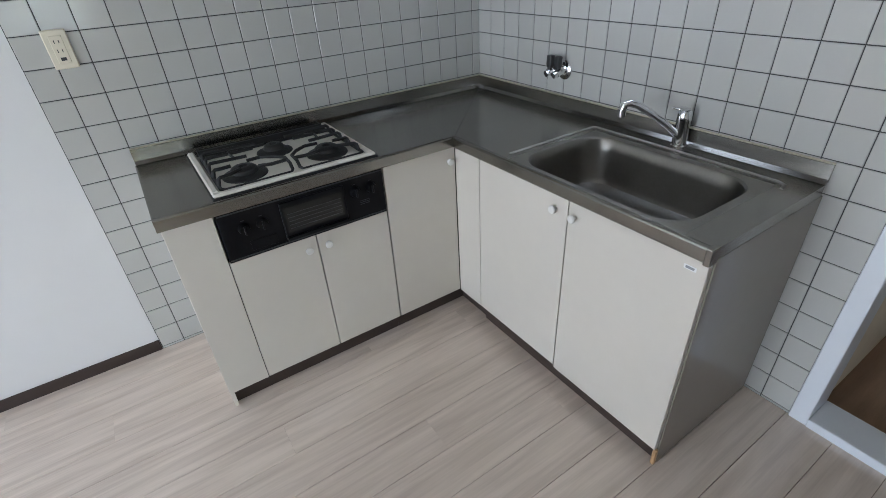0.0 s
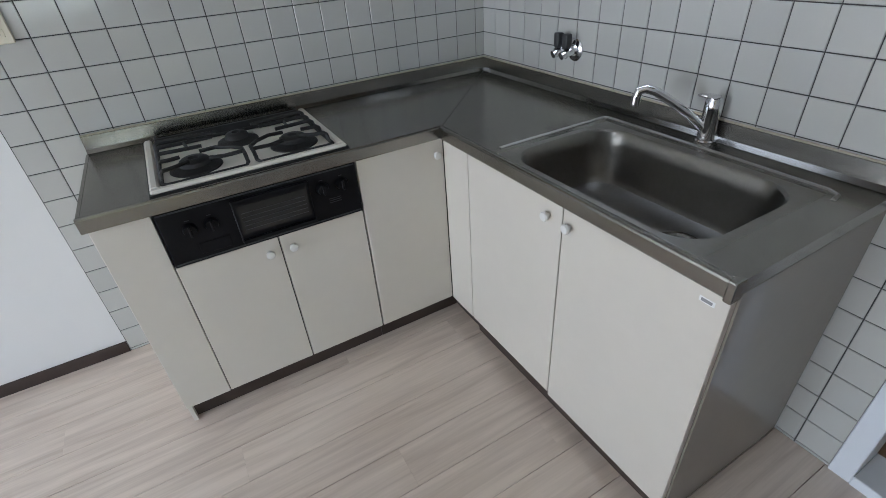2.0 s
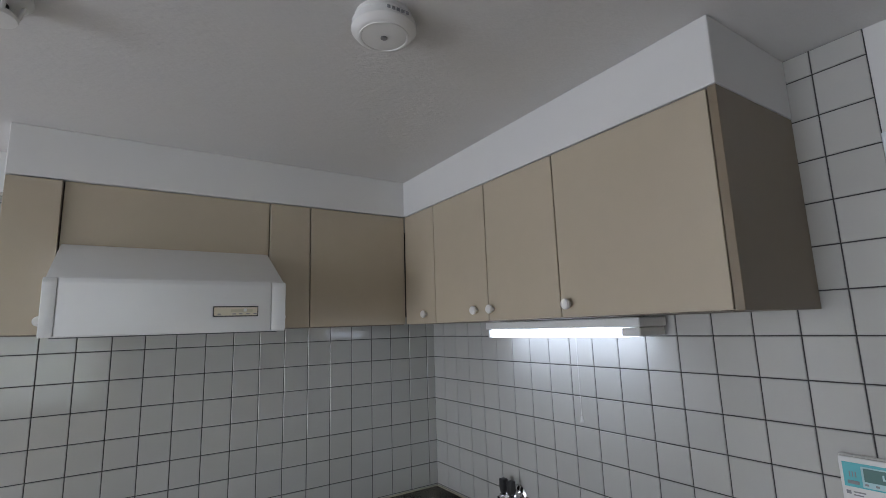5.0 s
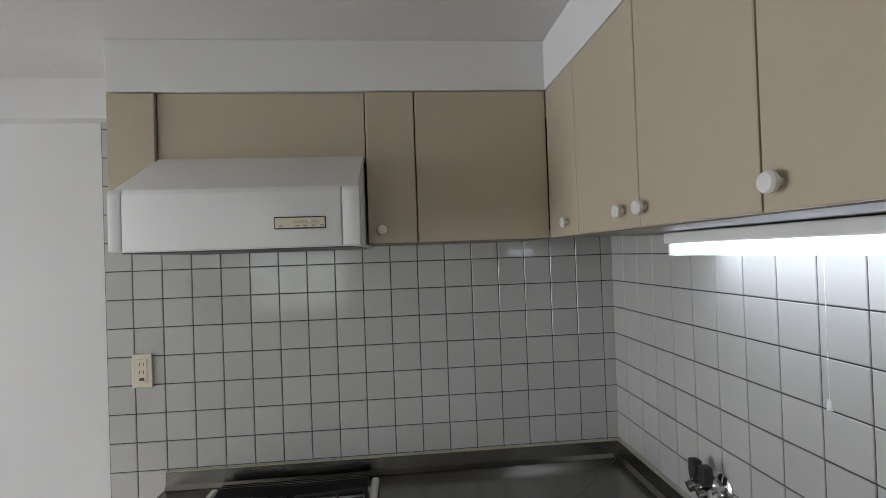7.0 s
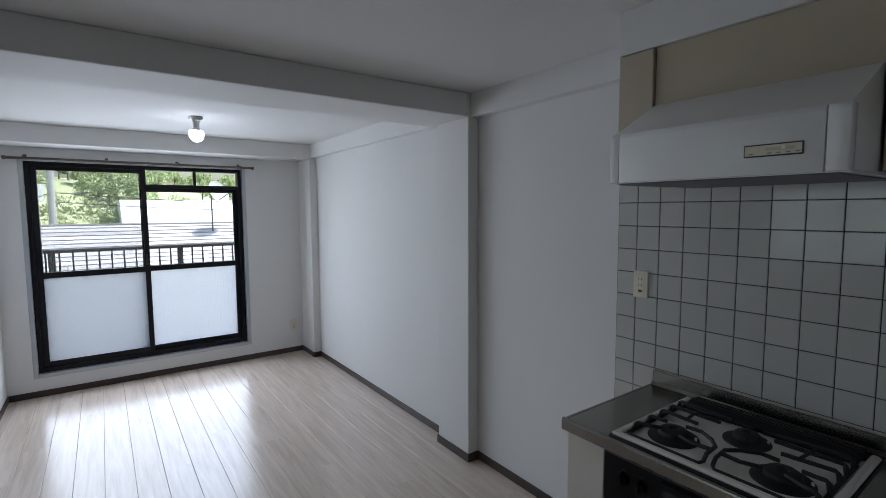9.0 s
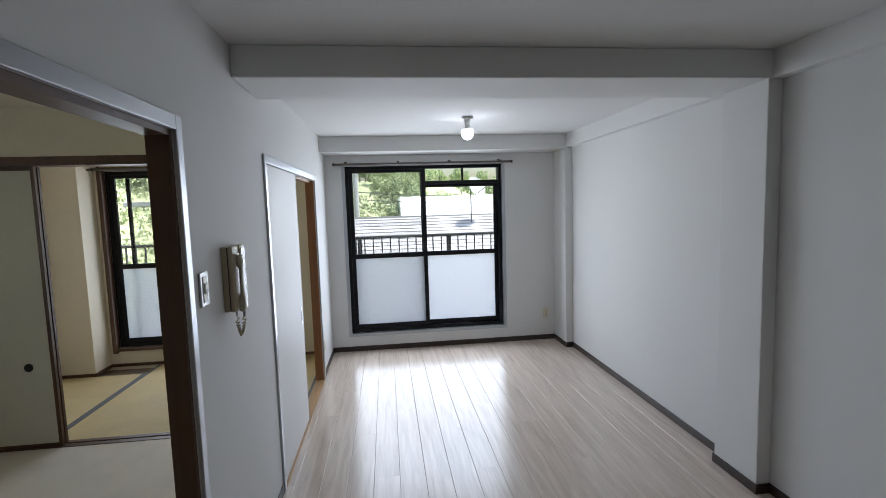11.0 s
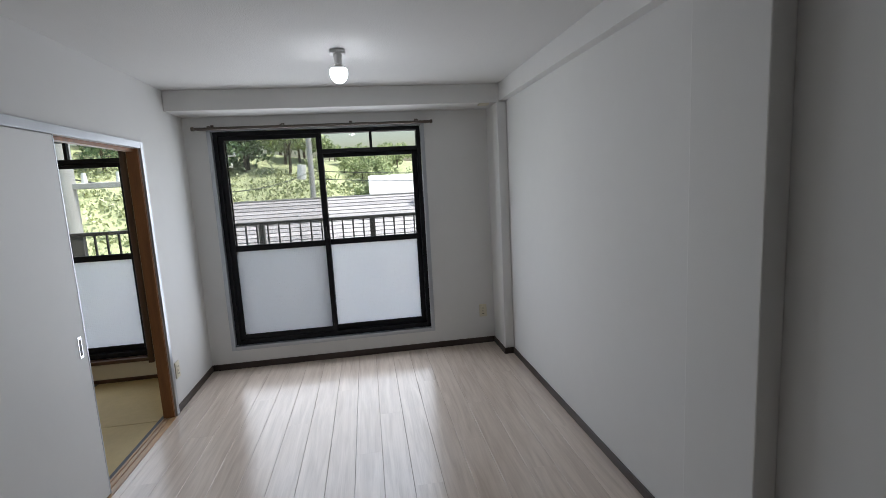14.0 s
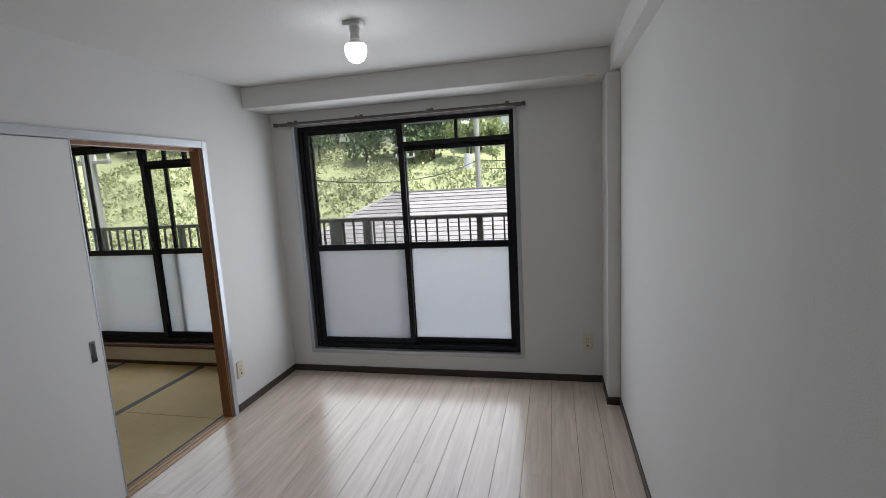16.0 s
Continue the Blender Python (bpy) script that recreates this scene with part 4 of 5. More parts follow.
# hob
HX0, HX1, HY0, HY1 = -1.500, -0.925, -0.573, -0.124
hb = thing("gas_hob", -1.21, -0.35, CT, "built-in cream gas hob with black pan supports", "gas hob")
ZB = CT + 0.004
RW = 0.026
part("rim", boxes((HX0, HX1, HY0, HY0 + RW, CT + 0.004, CT + 0.018), (HX0, HX0 + RW, HY0 + RW, HY1 + 0.045, CT + 0.004, CT + 0.018), (HX1 - RW, HX1, HY0 + RW, HY1 + 0.045, CT + 0.004, CT + 0.018), bevel=0.006), M_CREAM, hb)
part("gasket", boxes((HX0 - 0.004, HX1 + 0.004, HY0 - 0.004, HY0 + 0.01, CT - 0.001, CT + 0.006), (HX0 - 0.004, HX0 + 0.01, HY0 + 0.01, HY1 + 0.05, CT - 0.001, CT + 0.006), (HX1 - 0.01, HX1 + 0.004, HY0 + 0.01, HY1 + 0.05, CT - 0.001, CT + 0.006)), M_IRON, hb, "black base gasket")
part("pan", box(HX0 + 0.024, HX1 - 0.024, HY0 + 0.024, HY1, CT, CT + 0.006), M_CREAM, hb)
vent = part("exhaust_vent", prism([(HY1 - 0.046, CT), (HY1 - 0.046, CT + 0.016), (HY1 + 0.002, CT + 0.026), (HY1 + 0.052, CT + 0.026), (HY1 + 0.052, CT)], "x", HX0 + 0.036, HX1 - 0.036, 0.002), M_BLACK, hb)
for k in range(3):
    part("vent_slat", box(HX0 + 0.045, HX1 - 0.045, HY1 + 0.014 + k * 0.012, HY1 + 0.017 + k * 0.012, CT + 0.0262, CT + 0.030), M_STEEL, vent)
BURN = ((-1.365, -0.430, 0.056), (-1.060, -0.430, 0.056), (-1.212, -0.268, 0.047))
for bx, by, br in BURN:
    bm = lathe([(br + 0.022, ZB + 0.001), (br + 0.020, ZB + 0.006), (br + 0.008, ZB + 0.011), (br * 0.86, ZB + 0.015), (br * 0.78, ZB + 0.027), (br * 0.62, ZB + 0.033), (br * 0.3, ZB + 0.034), (br * 0.2, ZB + 0.027)], 28)
    bmesh.ops.translate(bm, vec=(bx, by, 0), verts=bm.verts)
    bu = part("burner", bm, M_IRON, hb, "black burner cap", True)
    part("igniter", cyl((bx + br + 0.006, by + 0.02, ZB), (bx + br + 0.006, by + 0.02, ZB + 0.018), 0.004, seg=8), M_CREAM, bu)
ZG = CT + 0.040


def add_tube(bm, pts, r=0.0062, seg=7):
    src = tube(pts, r, seg)
    keep = {v: bm.verts.new(v.co) for v in src.verts}
    for f in src.faces:
        nf = bm.faces.new([keep[v] for v in f.verts])
        nf.smooth = True
    src.free()


def tooth(bm, gx, side, y, reach, dy, zr):
    """A bent bar that rises from the side rod on a small triangle and reaches in over the burner."""
    x1 = gx - side * reach
    add_tube(bm, [(gx, y, zr), (gx - side * 0.004, y, ZG - 0.006), (gx - side * 0.012, y, ZG), (gx - side * reach * 0.5, y + dy * 0.3, ZG - 0.001), (x1, y + dy, ZG)])
    add_tube(bm, [(gx, y - 0.016, zr), (gx - side * 0.008, y, ZG - 0.004)], 0.0048)


for side, gx in ((-1, HX0 + 0.034), (1, HX1 - 0.034)):
    bm = bmesh.new()
    y0, y1 = HY0 + 0.034, HY1 - 0.050
    mid = -1.212 + side * 0.013
    zr = CT + 0.013
    # the rod round three sides and the raised middle bar
    add_tube(bm, [(mid, y1, zr), (gx - side * 0.014, y1, zr), (gx, y1 - 0.014, zr), (gx, y0 + 0.014, zr), (gx - side * 0.014, y0, zr), (mid + side * 0.010, y0, zr), (mid, y0 + 0.012, zr + 0.006), (mid, y0 + 0.030, ZG - 0.004), (mid, y0 + 0.085, ZG), (mid + side * 0.030, y0 + 0.125, ZG)])
    depth = y1 - y0
    for u, reach, dy in ((0.13, 0.085, 0.030), (0.36, 0.065, 0.002), (0.57, 0.135, -0.012), (0.74, 0.175, -0.004), (0.91, 0.195, -0.020)):
        tooth(bm, gx, side, y0 + u * depth, reach, dy, zr)
    # cross links between the bars
    add_tube(bm, [(gx - side * 0.095, y0 + 0.57 * depth - 0.010, ZG - 0.002), (gx - side * 0.088, y0 + 0.74 * depth, ZG - 0.002), (gx - side * 0.100, y1, zr)], 0.0052)
    # fingers from the middle towards the front burner
    add_tube(bm, [(mid, y0 + 0.060, ZG - 0.001), (mid + side * 0.055, y0 + 0.052, ZG), (mid + side * 0.098, y0 + 0.066, ZG)])
    add_tube(bm, [(mid + side * 0.028, y0 + 0.122, ZG), (mid + side * 0.070, y0 + 0.150, ZG), (mid + side * 0.118, y0 + 0.146, ZG)])
    part("pan_support", bm, M_IRON, hb, "black bent wire pan support", True)
# grill front
gr = thing("grill_unit", -1.2065, FY, 0.589, "black built-in grill panel with dark glass door", "grill")
part("fascia", box(-1.5165, -0.9165, FY - 0.006, FY + 0.03, 0.590, 0.775, 0.003, 2), M_BLACK, gr)
gd = part("grill_door", box(-1.3165, -1.0785, FY - 0.016, FY - 0.006, 0.610, 0.754, 0.003), M_BLACK, gr)
part("glass", box(-1.3045, -1.0905, FY - 0.0175, FY - 0.016, 0.640, 0.734), M_DGLASS, gd, "dark grill glass")
for k in range(5):
    part("rack_bar", box(-1.2965, -1.0985, FY - 0.0182, FY - 0.0175, 0.652 + k * 0.014, 0.654 + k * 0.014), M_PRINT, gd)
part("handle", box(-1.3145, -1.0805, FY - 0.028, FY - 0.016, 0.610, 0.624, 0.004, 2), M_BLACK, gd)
for x, z in ((-1.4415, 0.702), (-1.3815, 0.702), (-1.0365, 0.712), (-0.9715, 0.712)):
    k = part("dial", cyl((x, FY - 0.006, z), (x, FY - 0.022, z), 0.021, 0.017, 20), M_BLACK, gr, "black dial", True)
    part("dial_grip", box(x - 0.004, x + 0.004, FY - 0.030, FY - 0.022, z - 0.016, z + 0.016, 0.002), M_BLACK, k)
    part("dial_mark", box(x - 0.006, x + 0.006, FY - 0.0066, FY - 0.006, z + 0.027, z + 0.029), M_PRINT, k)
part("battery_cover", box(-1.435, -1.345, FY - 0.0075, FY - 0.006, 0.612, 0.650, 0.001), M_BLACK, gr)
part("fascia_trim", boxes((-1.512, -0.921, FY - 0.0085, FY - 0.006, 0.764, 0.768), (-1.512, -0.921, FY - 0.0085, FY - 0.006, 0.597, 0.601)), M_PRINT, gr, "thin grey edge line")
for z in (0.667, 0.660, 0.653):
    part("printed_line", box(-1.0215, -0.9815, FY - 0.0066, FY - 0.006, z, z + 0.002), M_PRINT, gr)

# wall cabinets
UZ0, UZ1, UF = 1.654, 2.110, -0.363


def wall_cabinet(name, a, b, ax, front, z0, z1, label, knob_at=None, door=True):
    cc = thing(name, (a + b) / 2 if ax == "y" else -0.17, -0.18 if ax == "y" else (a + b) / 2, z0, label, "wall cabinet", "kitchen wall cabinets")
    if ax == "y":
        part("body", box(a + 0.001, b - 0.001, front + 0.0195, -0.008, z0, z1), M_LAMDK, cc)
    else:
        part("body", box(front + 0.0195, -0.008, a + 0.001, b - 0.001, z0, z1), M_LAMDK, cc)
    cabinet_door(cc, a, b, z0, z1, front, ax, M_LAMUP, knob_at)
    return cc


wall_cabinet("wall_cabinet", -1.645, -1.512, "y", UF, UZ0, UZ1, "narrow beige laminate wall cabinet beside the range hood", (-1.535, 1.693))
hp = thing("hood_panel", -1.21, UF, 1.88, "beige laminate panel above the range hood", "panel")
part("panel", box(-1.510, -0.918, UF + 0.012, UF + 0.03, 1.90, UZ1, 0.001), M_LAMUP, hp)
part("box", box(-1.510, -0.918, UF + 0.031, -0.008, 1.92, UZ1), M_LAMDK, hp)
wall_cabinet("wall_cabinet", -0.916, -0.768, "y", UF, UZ0, UZ1, "narrow beige laminate wall cabinet beside the range hood", (-0.874, 1.695))
wall_cabinet("wall_cabinet", -0.768, -0.363, "y", UF, UZ0, UZ1, "wide plain beige laminate corner wall cabinet")
UX = -0.363
wall_cabinet("wall_cabinet", -0.595, UF - 0.002, "x", UX, UZ0, UZ1, "beige laminate wall cabinet with a white knob", (-0.529, 1.692))
wall_cabinet("wall_cabinet", -0.911, -0.595, "x", UX, UZ0, UZ1, "beige laminate wall cabinet with a white knob", (-0.849, 1.692))
wall_cabinet("wall_cabinet", -1.219, -0.911, "x", UX, UZ0, UZ1, "beige laminate wall cabinet above the sink lamp", (-0.934, 1.692))
wc = wall_cabinet("wall_cabinet", -1.655, -1.219, "x", UX, UZ0, UZ1, "wide beige laminate wall cabinet above the sink", (-1.250, 1.690))
# this end faces away from the window; its shade is in the colour
part("end_panel", box(UX, -0.008, -1.674, -1.656, UZ0, UZ1, 0.001), M_ENDP, wc, "brown end panel, colour darkened for its shaded side")

# range hood
hd = thing("range_hood", -1.21, -0.3, 1.643, "white slanted range hood with a control strip", "range hood")
hx0, hx1 = -1.509, -0.919
part("shell", prism([(-0.594, 1.653), (-0.594, 1.785), (-0.586, 1.798), (-0.362, 1.917), (-0.04, 1.917), (-0.04, 1.703), (-0.06, 1.653)], "x", hx0 + 0.004, hx1 - 0.004, 0.003), M_HOOD, hd, "", True)
part("front_cover", prism([(-0.601, 1.648), (-0.601, 1.783), (-0.595, 1.796), (-0.589, 1.796), (-0.589, 1.648)], "x", hx0 + 0.032, hx1 - 0.045, 0.002), M_HOOD, hd, "", True)
part("end_cap", prism([(-0.601, 1.648), (-0.601, 1.783), (-0.595, 1.796), (-0.560, 1.796), (-0.560, 1.648)], "x", hx1 - 0.043, hx1, 0.004), M_HOOD, hd, "", True)
part("end_cap", prism([(-0.601, 1.648), (-0.601, 1.783), (-0.595, 1.796), (-0.560, 1.796), (-0.560, 1.648)], "x", hx0, hx0 + 0.03, 0.003), M_HOOD, hd, "", True)
part("filter", box(hx0 + 0.021, hx1 - 0.021, -0.58, -0.10, 1.643, 1.653), M_FILTER, hd, "dark grease filter")
part("lower_lip", boxes((hx0, hx1, -0.5885, -0.581, 1.646, 1.6525), (hx0, hx0 + 0.02, -0.58, -0.06, 1.646, 1.653), (hx1 - 0.02, hx1, -0.58, -0.06, 1.646, 1.653)), M_HOOD, hd)
cs = part("control_strip", box(-1.125, -1.001, -0.6055, -0.601, 1.691, 1.721, 0.0015), M_DKPL, hd, "framed control strip")
part("strip_face", box(-1.122, -1.004, -0.6065, -0.6055, 1.6942, 1.7178), M_CREAMPL, cs, "gold-beige face plate")
part("slider_slot", box(-1.078, -1.018, -0.6072, -0.6065, 1.704, 1.712), M_PLATE, cs)
part("slider_button", box(-1.043, -1.035, -0.612, -0.6072, 1.705, 1.714, 0.001), M_WHPL, cs)
for x in (-1.113, -1.073, -1.055, -1.035, -1.015):
    part("printed_mark", box(x, x + 0.009, -0.607, -0.6065, 1.697, 1.7), M_GREY, cs)

# sink lamp
lp = thing("sink_lamp", -0.15, -0.95, 1.6, "slim fluorescent lamp under the wall cabinet", "lamp")
part("housing", box(-0.150, -0.02, -1.302, -0.622, 1.624, 1.651, 0.003), M_WHPL, lp)
part("switch_box", box(-0.150, -0.03, -1.302, -1.242, 1.598, 1.623, 0.003), M_WHPL, lp)
part("diffuser", box(-0.138, -0.045, -1.238, -0.634, 1.594, 1.623, 0.008, 2), M_TUBE, lp, "glowing white diffuser", True)
part("end_cap", box(-0.140, -0.042, -0.633, -0.624, 1.592, 1.623, 0.003), M_WHPL, lp)
part("pull_cord", cyl((-0.10, -1.03, 1.345), (-0.10, -1.03, 1.624), 0.0007, seg=6), M_WHPL, lp)
part("cord_bead", cyl((-0.10, -1.03, 1.328), (-0.10, -1.03, 1.346), 0.005, 0.003, 10), M_WHPL, lp)


# sockets and switches
def socket(x, y, z, ax, label):
    s = thing("wall_socket", x, y, z - 0.06, label, "socket")
    sx = 1 if ax in ("+x", "-x") else 0
    n = {"+x": (1, 0), "-x": (-1, 0), "+y": (0, 1), "-y": (0, -1)}[ax]

    def slab(u0, u1, z0, z1, d0, d1, bev=0.001):
        if sx:
            a, b2 = sorted((x + n[0] * d0, x + n[0] * d1))
            return box(a, b2, y + u0, y + u1, z0, z1, bev)
        a, b2 = sorted((y + n[1] * d0, y + n[1] * d1))
        return box(x + u0, x + u1, a, b2, z0, z1, bev)
    part("plate", slab(-0.035, 0.035, z - 0.06, z + 0.06, 0, 0.008, 0.003), M_CREAMPL, s)
    ins = part("insert", slab(-0.018, 0.018, z - 0.042, z + 0.042, 0.008, 0.010), M_CREAMPL, s)
    for dz in (0.024, -0.004):
        for du in (-0.007, 0.006):
            part("slot", slab(du - 0.0012, du + 0.0012, z + dz - 0.005, z + dz + 0.005, 0.0098, 0.0106, 0), M_DKPL, ins)
    part("earth_slot", slab(-0.008, 0.008, z - 0.034, z - 0.024, 0.0098, 0.0106, 0), M_DKPL, ins)
    return s


socket(-1.749, -0.007, 1.240, "-y", "cream double wall socket on the kitchen tiles")
socket(WIN_X, -0.187, 0.27, "+x", "cream wall socket low on the window wall")
socket(-5.20, LEFT_Y, 0.255, "+y", "cream wall socket beside the sliding door")

sw = thing("light_switch", -2.373, LEFT_Y, 1.225, "silver-grey light switch plate on the white wall", "switch")
part("plate", box(-2.408, -2.338, LEFT_Y, LEFT_Y + 0.009, 1.225, 1.345, 0.003, 2), M_SILVER, sw)
part("insert", box(-2.390, -2.356, LEFT_Y + 0.009, LEFT_Y + 0.011, 1.240, 1.330), M_CREAMPL, sw)
part("rocker", box(-2.384, -2.362, LEFT_Y + 0.011, LEFT_Y + 0.015, 1.268, 1.305, 0.002), M_CREAMPL, sw)
part("lamp_dot", box(-2.382, -2.364, LEFT_Y + 0.015, LEFT_Y + 0.0158, 1.272, 1.284), M_GREY, sw)

ph = thing("intercom_phone", -2.649, LEFT_Y, 1.06, "aged cream wall intercom with its handset hung up", "intercom")
PD = LEFT_Y + 0.042      # front of the body
part("back_shell", box(-2.724, -2.574, LEFT_Y, LEFT_Y + 0.022, 1.157, 1.413, 0.004, 2), M_PHONE, ph, "", True)
part("base", box(-2.722, -2.576, LEFT_Y + 0.0235, PD, 1.155, 1.415, 0.007, 3), M_PHONE, ph, "", True)
part("shell_joint", box(-2.721, -2.577, LEFT_Y + 0.020, LEFT_Y + 0.025, 1.160, 1.410), M_DKPL, ph, "dark joint line")
pn = part("control_panel", box(-2.721, -2.657, PD - 0.002, PD + 0.006, 1.160, 1.412, 0.003, 2), M_PHONE, ph, "", True)
part("screen", box(-2.716, -2.667, PD + 0.006, PD + 0.0075, 1.350, 1.403, 0.0005), M_SCREEN, pn, "blue-grey little screen")
part("round_button", cyl((-2.701, PD + 0.006, 1.330), (-2.701, PD + 0.010, 1.330), 0.0125, 0.011, 20), M_PHONE, pn, "", True)
part("button_ring", cyl((-2.701, PD + 0.0055, 1.330), (-2.701, PD + 0.0068, 1.330), 0.0145, seg=20), M_GREY, pn, "", True)
part("dark_key_strip", box(-2.718, -2.675, PD + 0.006, PD + 0.0075, 1.170, 1.307, 0.0005), M_SCREEN, pn, "dark key strip")
for z in (1.287, 1.230):
    part("key", box(-2.711, -2.689, PD + 0.0075, PD + 0.0095, z, z + 0.007, 0.0008), M_DKPL, pn)
part("handset_cradle", box(-2.653, -2.589, PD - 0.002, PD + 0.004, 1.170, 1.385, 0.002), M_PHONE, ph)
HSY = PD + 0.004
hs = part("handset", prism([(HSY, 1.152), (HSY + 0.0187, 1.150), (HSY + 0.0250, 1.165), (HSY + 0.0257, 1.200), (HSY + 0.0211, 1.232), (HSY + 0.0195, 1.290), (HSY + 0.0226, 1.330), (HSY + 0.0226, 1.362), (HSY + 0.0156, 1.378), (HSY + 0.0016, 1.380), (HSY, 1.338), (HSY + 0.0078, 1.325), (HSY + 0.0078, 1.222), (HSY, 1.208)], "x", -2.649, -2.601, 0.007), M_HANDSET, ph, "slim grey-cream handset", True)
part("badge", cyl((-2.621, HSY + 0.0218, 1.352), (-2.621, HSY + 0.0242, 1.352), 0.006, seg=16), M_CHROME, hs, "", True)
for y, z in ((PD - 0.014, 1.158), (HSY + 0.0109, 1.153)):
    part("cord_plug", cyl((-2.629, y, z - 0.026), (-2.629, y, z), 0.0042, 0.0055, 10), M_GREY, ph, "", True)
CY0, CY1 = PD - 0.014, HSY + 0.0109
pts = []
for i in range(241):
    u = i / 240
    a = u * 2 * math.pi * 22
    sway = math.sin(math.pi * u)
    cy = (CY0 + CY1) / 2 - math.cos(math.pi * u) * (CY1 - CY0) / 2 * (1 - 0.6 * sway)
    pts.append((-2.629 + 0.0075 * math.cos(a), cy + 0.0075 * math.sin(a) * (1 - 0.5 * sway), 1.130 - 0.078 * sway ** 0.6 + 0.004 * math.sin(a)))
part("coiled_cord", tube(pts, 0.0022, 6), M_PHONE, ph, "coiled cord hanging in a short loop", True)

# water heater remote and stickers on the sink wall
rm = thing("heater_remote", -0.012, -1.731, 1.231, "white water heater control panel with teal print", "control panel")
part("back_case", box(-0.019, -0.007, -1.805, -1.664, 1.229, 1.345, 0.004, 2), M_WHPL, rm, "", True)
part("case", box(-0.031, -0.0195, -1.803, -1.666, 1.231, 1.343, 0.004, 2), M_WHPL, rm, "", True)
part("teal_field", box(-0.0318, -0.031, -1.794, -1.673, 1.283, 1.332), M_TEAL, rm, "teal print field")
ds = part("display_frame", box(-0.0328, -0.0318, -1.757, -1.704, 1.286, 1.327, 0.0004), M_PALETEAL, rm, "pale teal display frame")
part("display", box(-0.0334, -0.0328, -1.753, -1.708, 1.298, 1.324), M_LCD, ds, "grey-green display")
part("display_digits", boxes((-0.0337, -0.0334, -1.748, -1.738, 1.306, 1.309), (-0.0337, -0.0334, -1.741, -1.738, 1.309, 1.317)), M_PALETEAL, ds)
for k in range(3):
    part("display_mark", box(-0.0334, -0.0328, -1.714 - 0.017 * k, -1.708 - 0.017 * k, 1.290, 1.294), M_GREY, ds)
part("flame_key", boxes((-0.0332, -0.0318, -1.699, -1.679, 1.289, 1.296), bevel=0.0006), M_GREY, rm)
part("bath_mark", boxes((-0.0323, -0.0318, -1.695, -1.693, 1.303, 1.314), (-0.0323, -0.0318, -1.690, -1.688, 1.303, 1.314), (-0.0323, -0.0318, -1.685, -1.683, 1.303, 1.314)), M_GREY, rm)
part("on_button", box(-0.0335, -0.0318, -1.786, -1.764, 1.309, 1.318, 0.0006), M_PALETEAL, rm)
part("hexagon_key", cyl((-0.0305, -1.779, 1.259), (-0.0335, -1.779, 1.259), 0.0115, 0.0105, 6), M_GREY, rm)
part("brand_block", box(-0.0315, -0.031, -1.682, -1.674, 1.268, 1.275), M_GREY, rm)
part("printed_dot", box(-0.0315, -0.031, -1.735, -1.732, 1.270, 1.273), M_GREY, rm)
for k, (a, b) in enumerate(((-1.706, -1.686), (-1.702, -1.686), (-1.752, -1.692), (-1.764, -1.676))):
    part("printed_line", box(-0.0315, -0.031, a, b, (1.272, 1.266, 1.248, 1.241)[k], (1.2745, 1.2685, 1.2515, 1.2445)[k]), M_GREY, rm)

st = thing("gas_sticker", -0.008, -1.776, 1.085, "white sticker with cyan drops on the tiles", "sticker")
part("sheet", box(-0.0082, -0.0070, -1.814, -1.739, 1.085, 1.176), M_PAPER, st)
part("cyan_band", box(-0.0088, -0.0082, -1.813, -1.74, 1.086, 1.098), M_BLUE, st)
for k in range(3):
    bm = lathe([(0.0005, 0.0), (0.007, 0.006), (0.0095, 0.013), (0.006, 0.022), (0.0008, 0.034)], 14)
    bmesh.ops.transform(bm, matrix=Matrix.Translation((-0.0084, -1.796 + 0.0205 * k, 1.108 + 0.004 * (k % 2))) @ Matrix.Diagonal((0.06, 1, 1, 1)), verts=bm.verts)
    part("drop", bm, M_BLUE, st, "", True)
for k in range(4):
    part("printed_mark", box(-0.0087, -0.0082, -1.806 + k * 0.014, -1.796 + k * 0.014, 1.157, 1.168), M_RED if k == 0 else M_TEAL, st)
st2 = thing("small_sticker", -0.008, -1.773, 1.045, "small white printed sticker on the tiles", "sticker")
part("sheet", box(-0.0082, -0.0070, -1.803, -1.741, 1.043, 1.079), M_PAPER, st2)
for k in range(3):
    part("printed_line", box(-0.0087, -0.0082, -1.797, -1.749 - 0.006 * k, 1.066 - 0.008 * k, 1.069 - 0.008 * k), M_BLUE if k == 0 else M_GREY, st2)

# ceiling things
def turned(name, profile, x, y, z, material, parent, label="", seg=28):
    bm = lathe(profile, seg)
    bmesh.ops.translate(bm, vec=(x, y, z), verts=bm.verts)
    return part(name, bm, material, parent, label, True)


sm = thing("smoke_alarm", -0.93, -1.325, CEIL, "white round smoke alarm on the ceiling", "smoke alarm")
turned("base", [(0.0575, 0), (0.0598, -0.010), (0.0552, -0.014), (0.0552, -0.016)], -0.93, -1.325, CEIL, M_WHPL, sm)
turned("cover", [(0.0552, -0.016), (0.0644, -0.018), (0.0655, -0.032), (0.0575, -0.042), (0.0506, -0.0445), (0.0046, -0.046)], -0.93, -1.325, CEIL, M_WHPL, sm)
turned("grille", [(0.0506, -0.0440), (0.0494, -0.0462), (0.0460, -0.0462), (0.0448, -0.0440)], -0.93, -1.325, CEIL, M_WHPL, sm)
turned("test_button", [(0.0069, -0.0455), (0.0069, -0.0475), (0.0011, -0.048)], -0.93, -1.325, CEIL, M_GREY, sm)
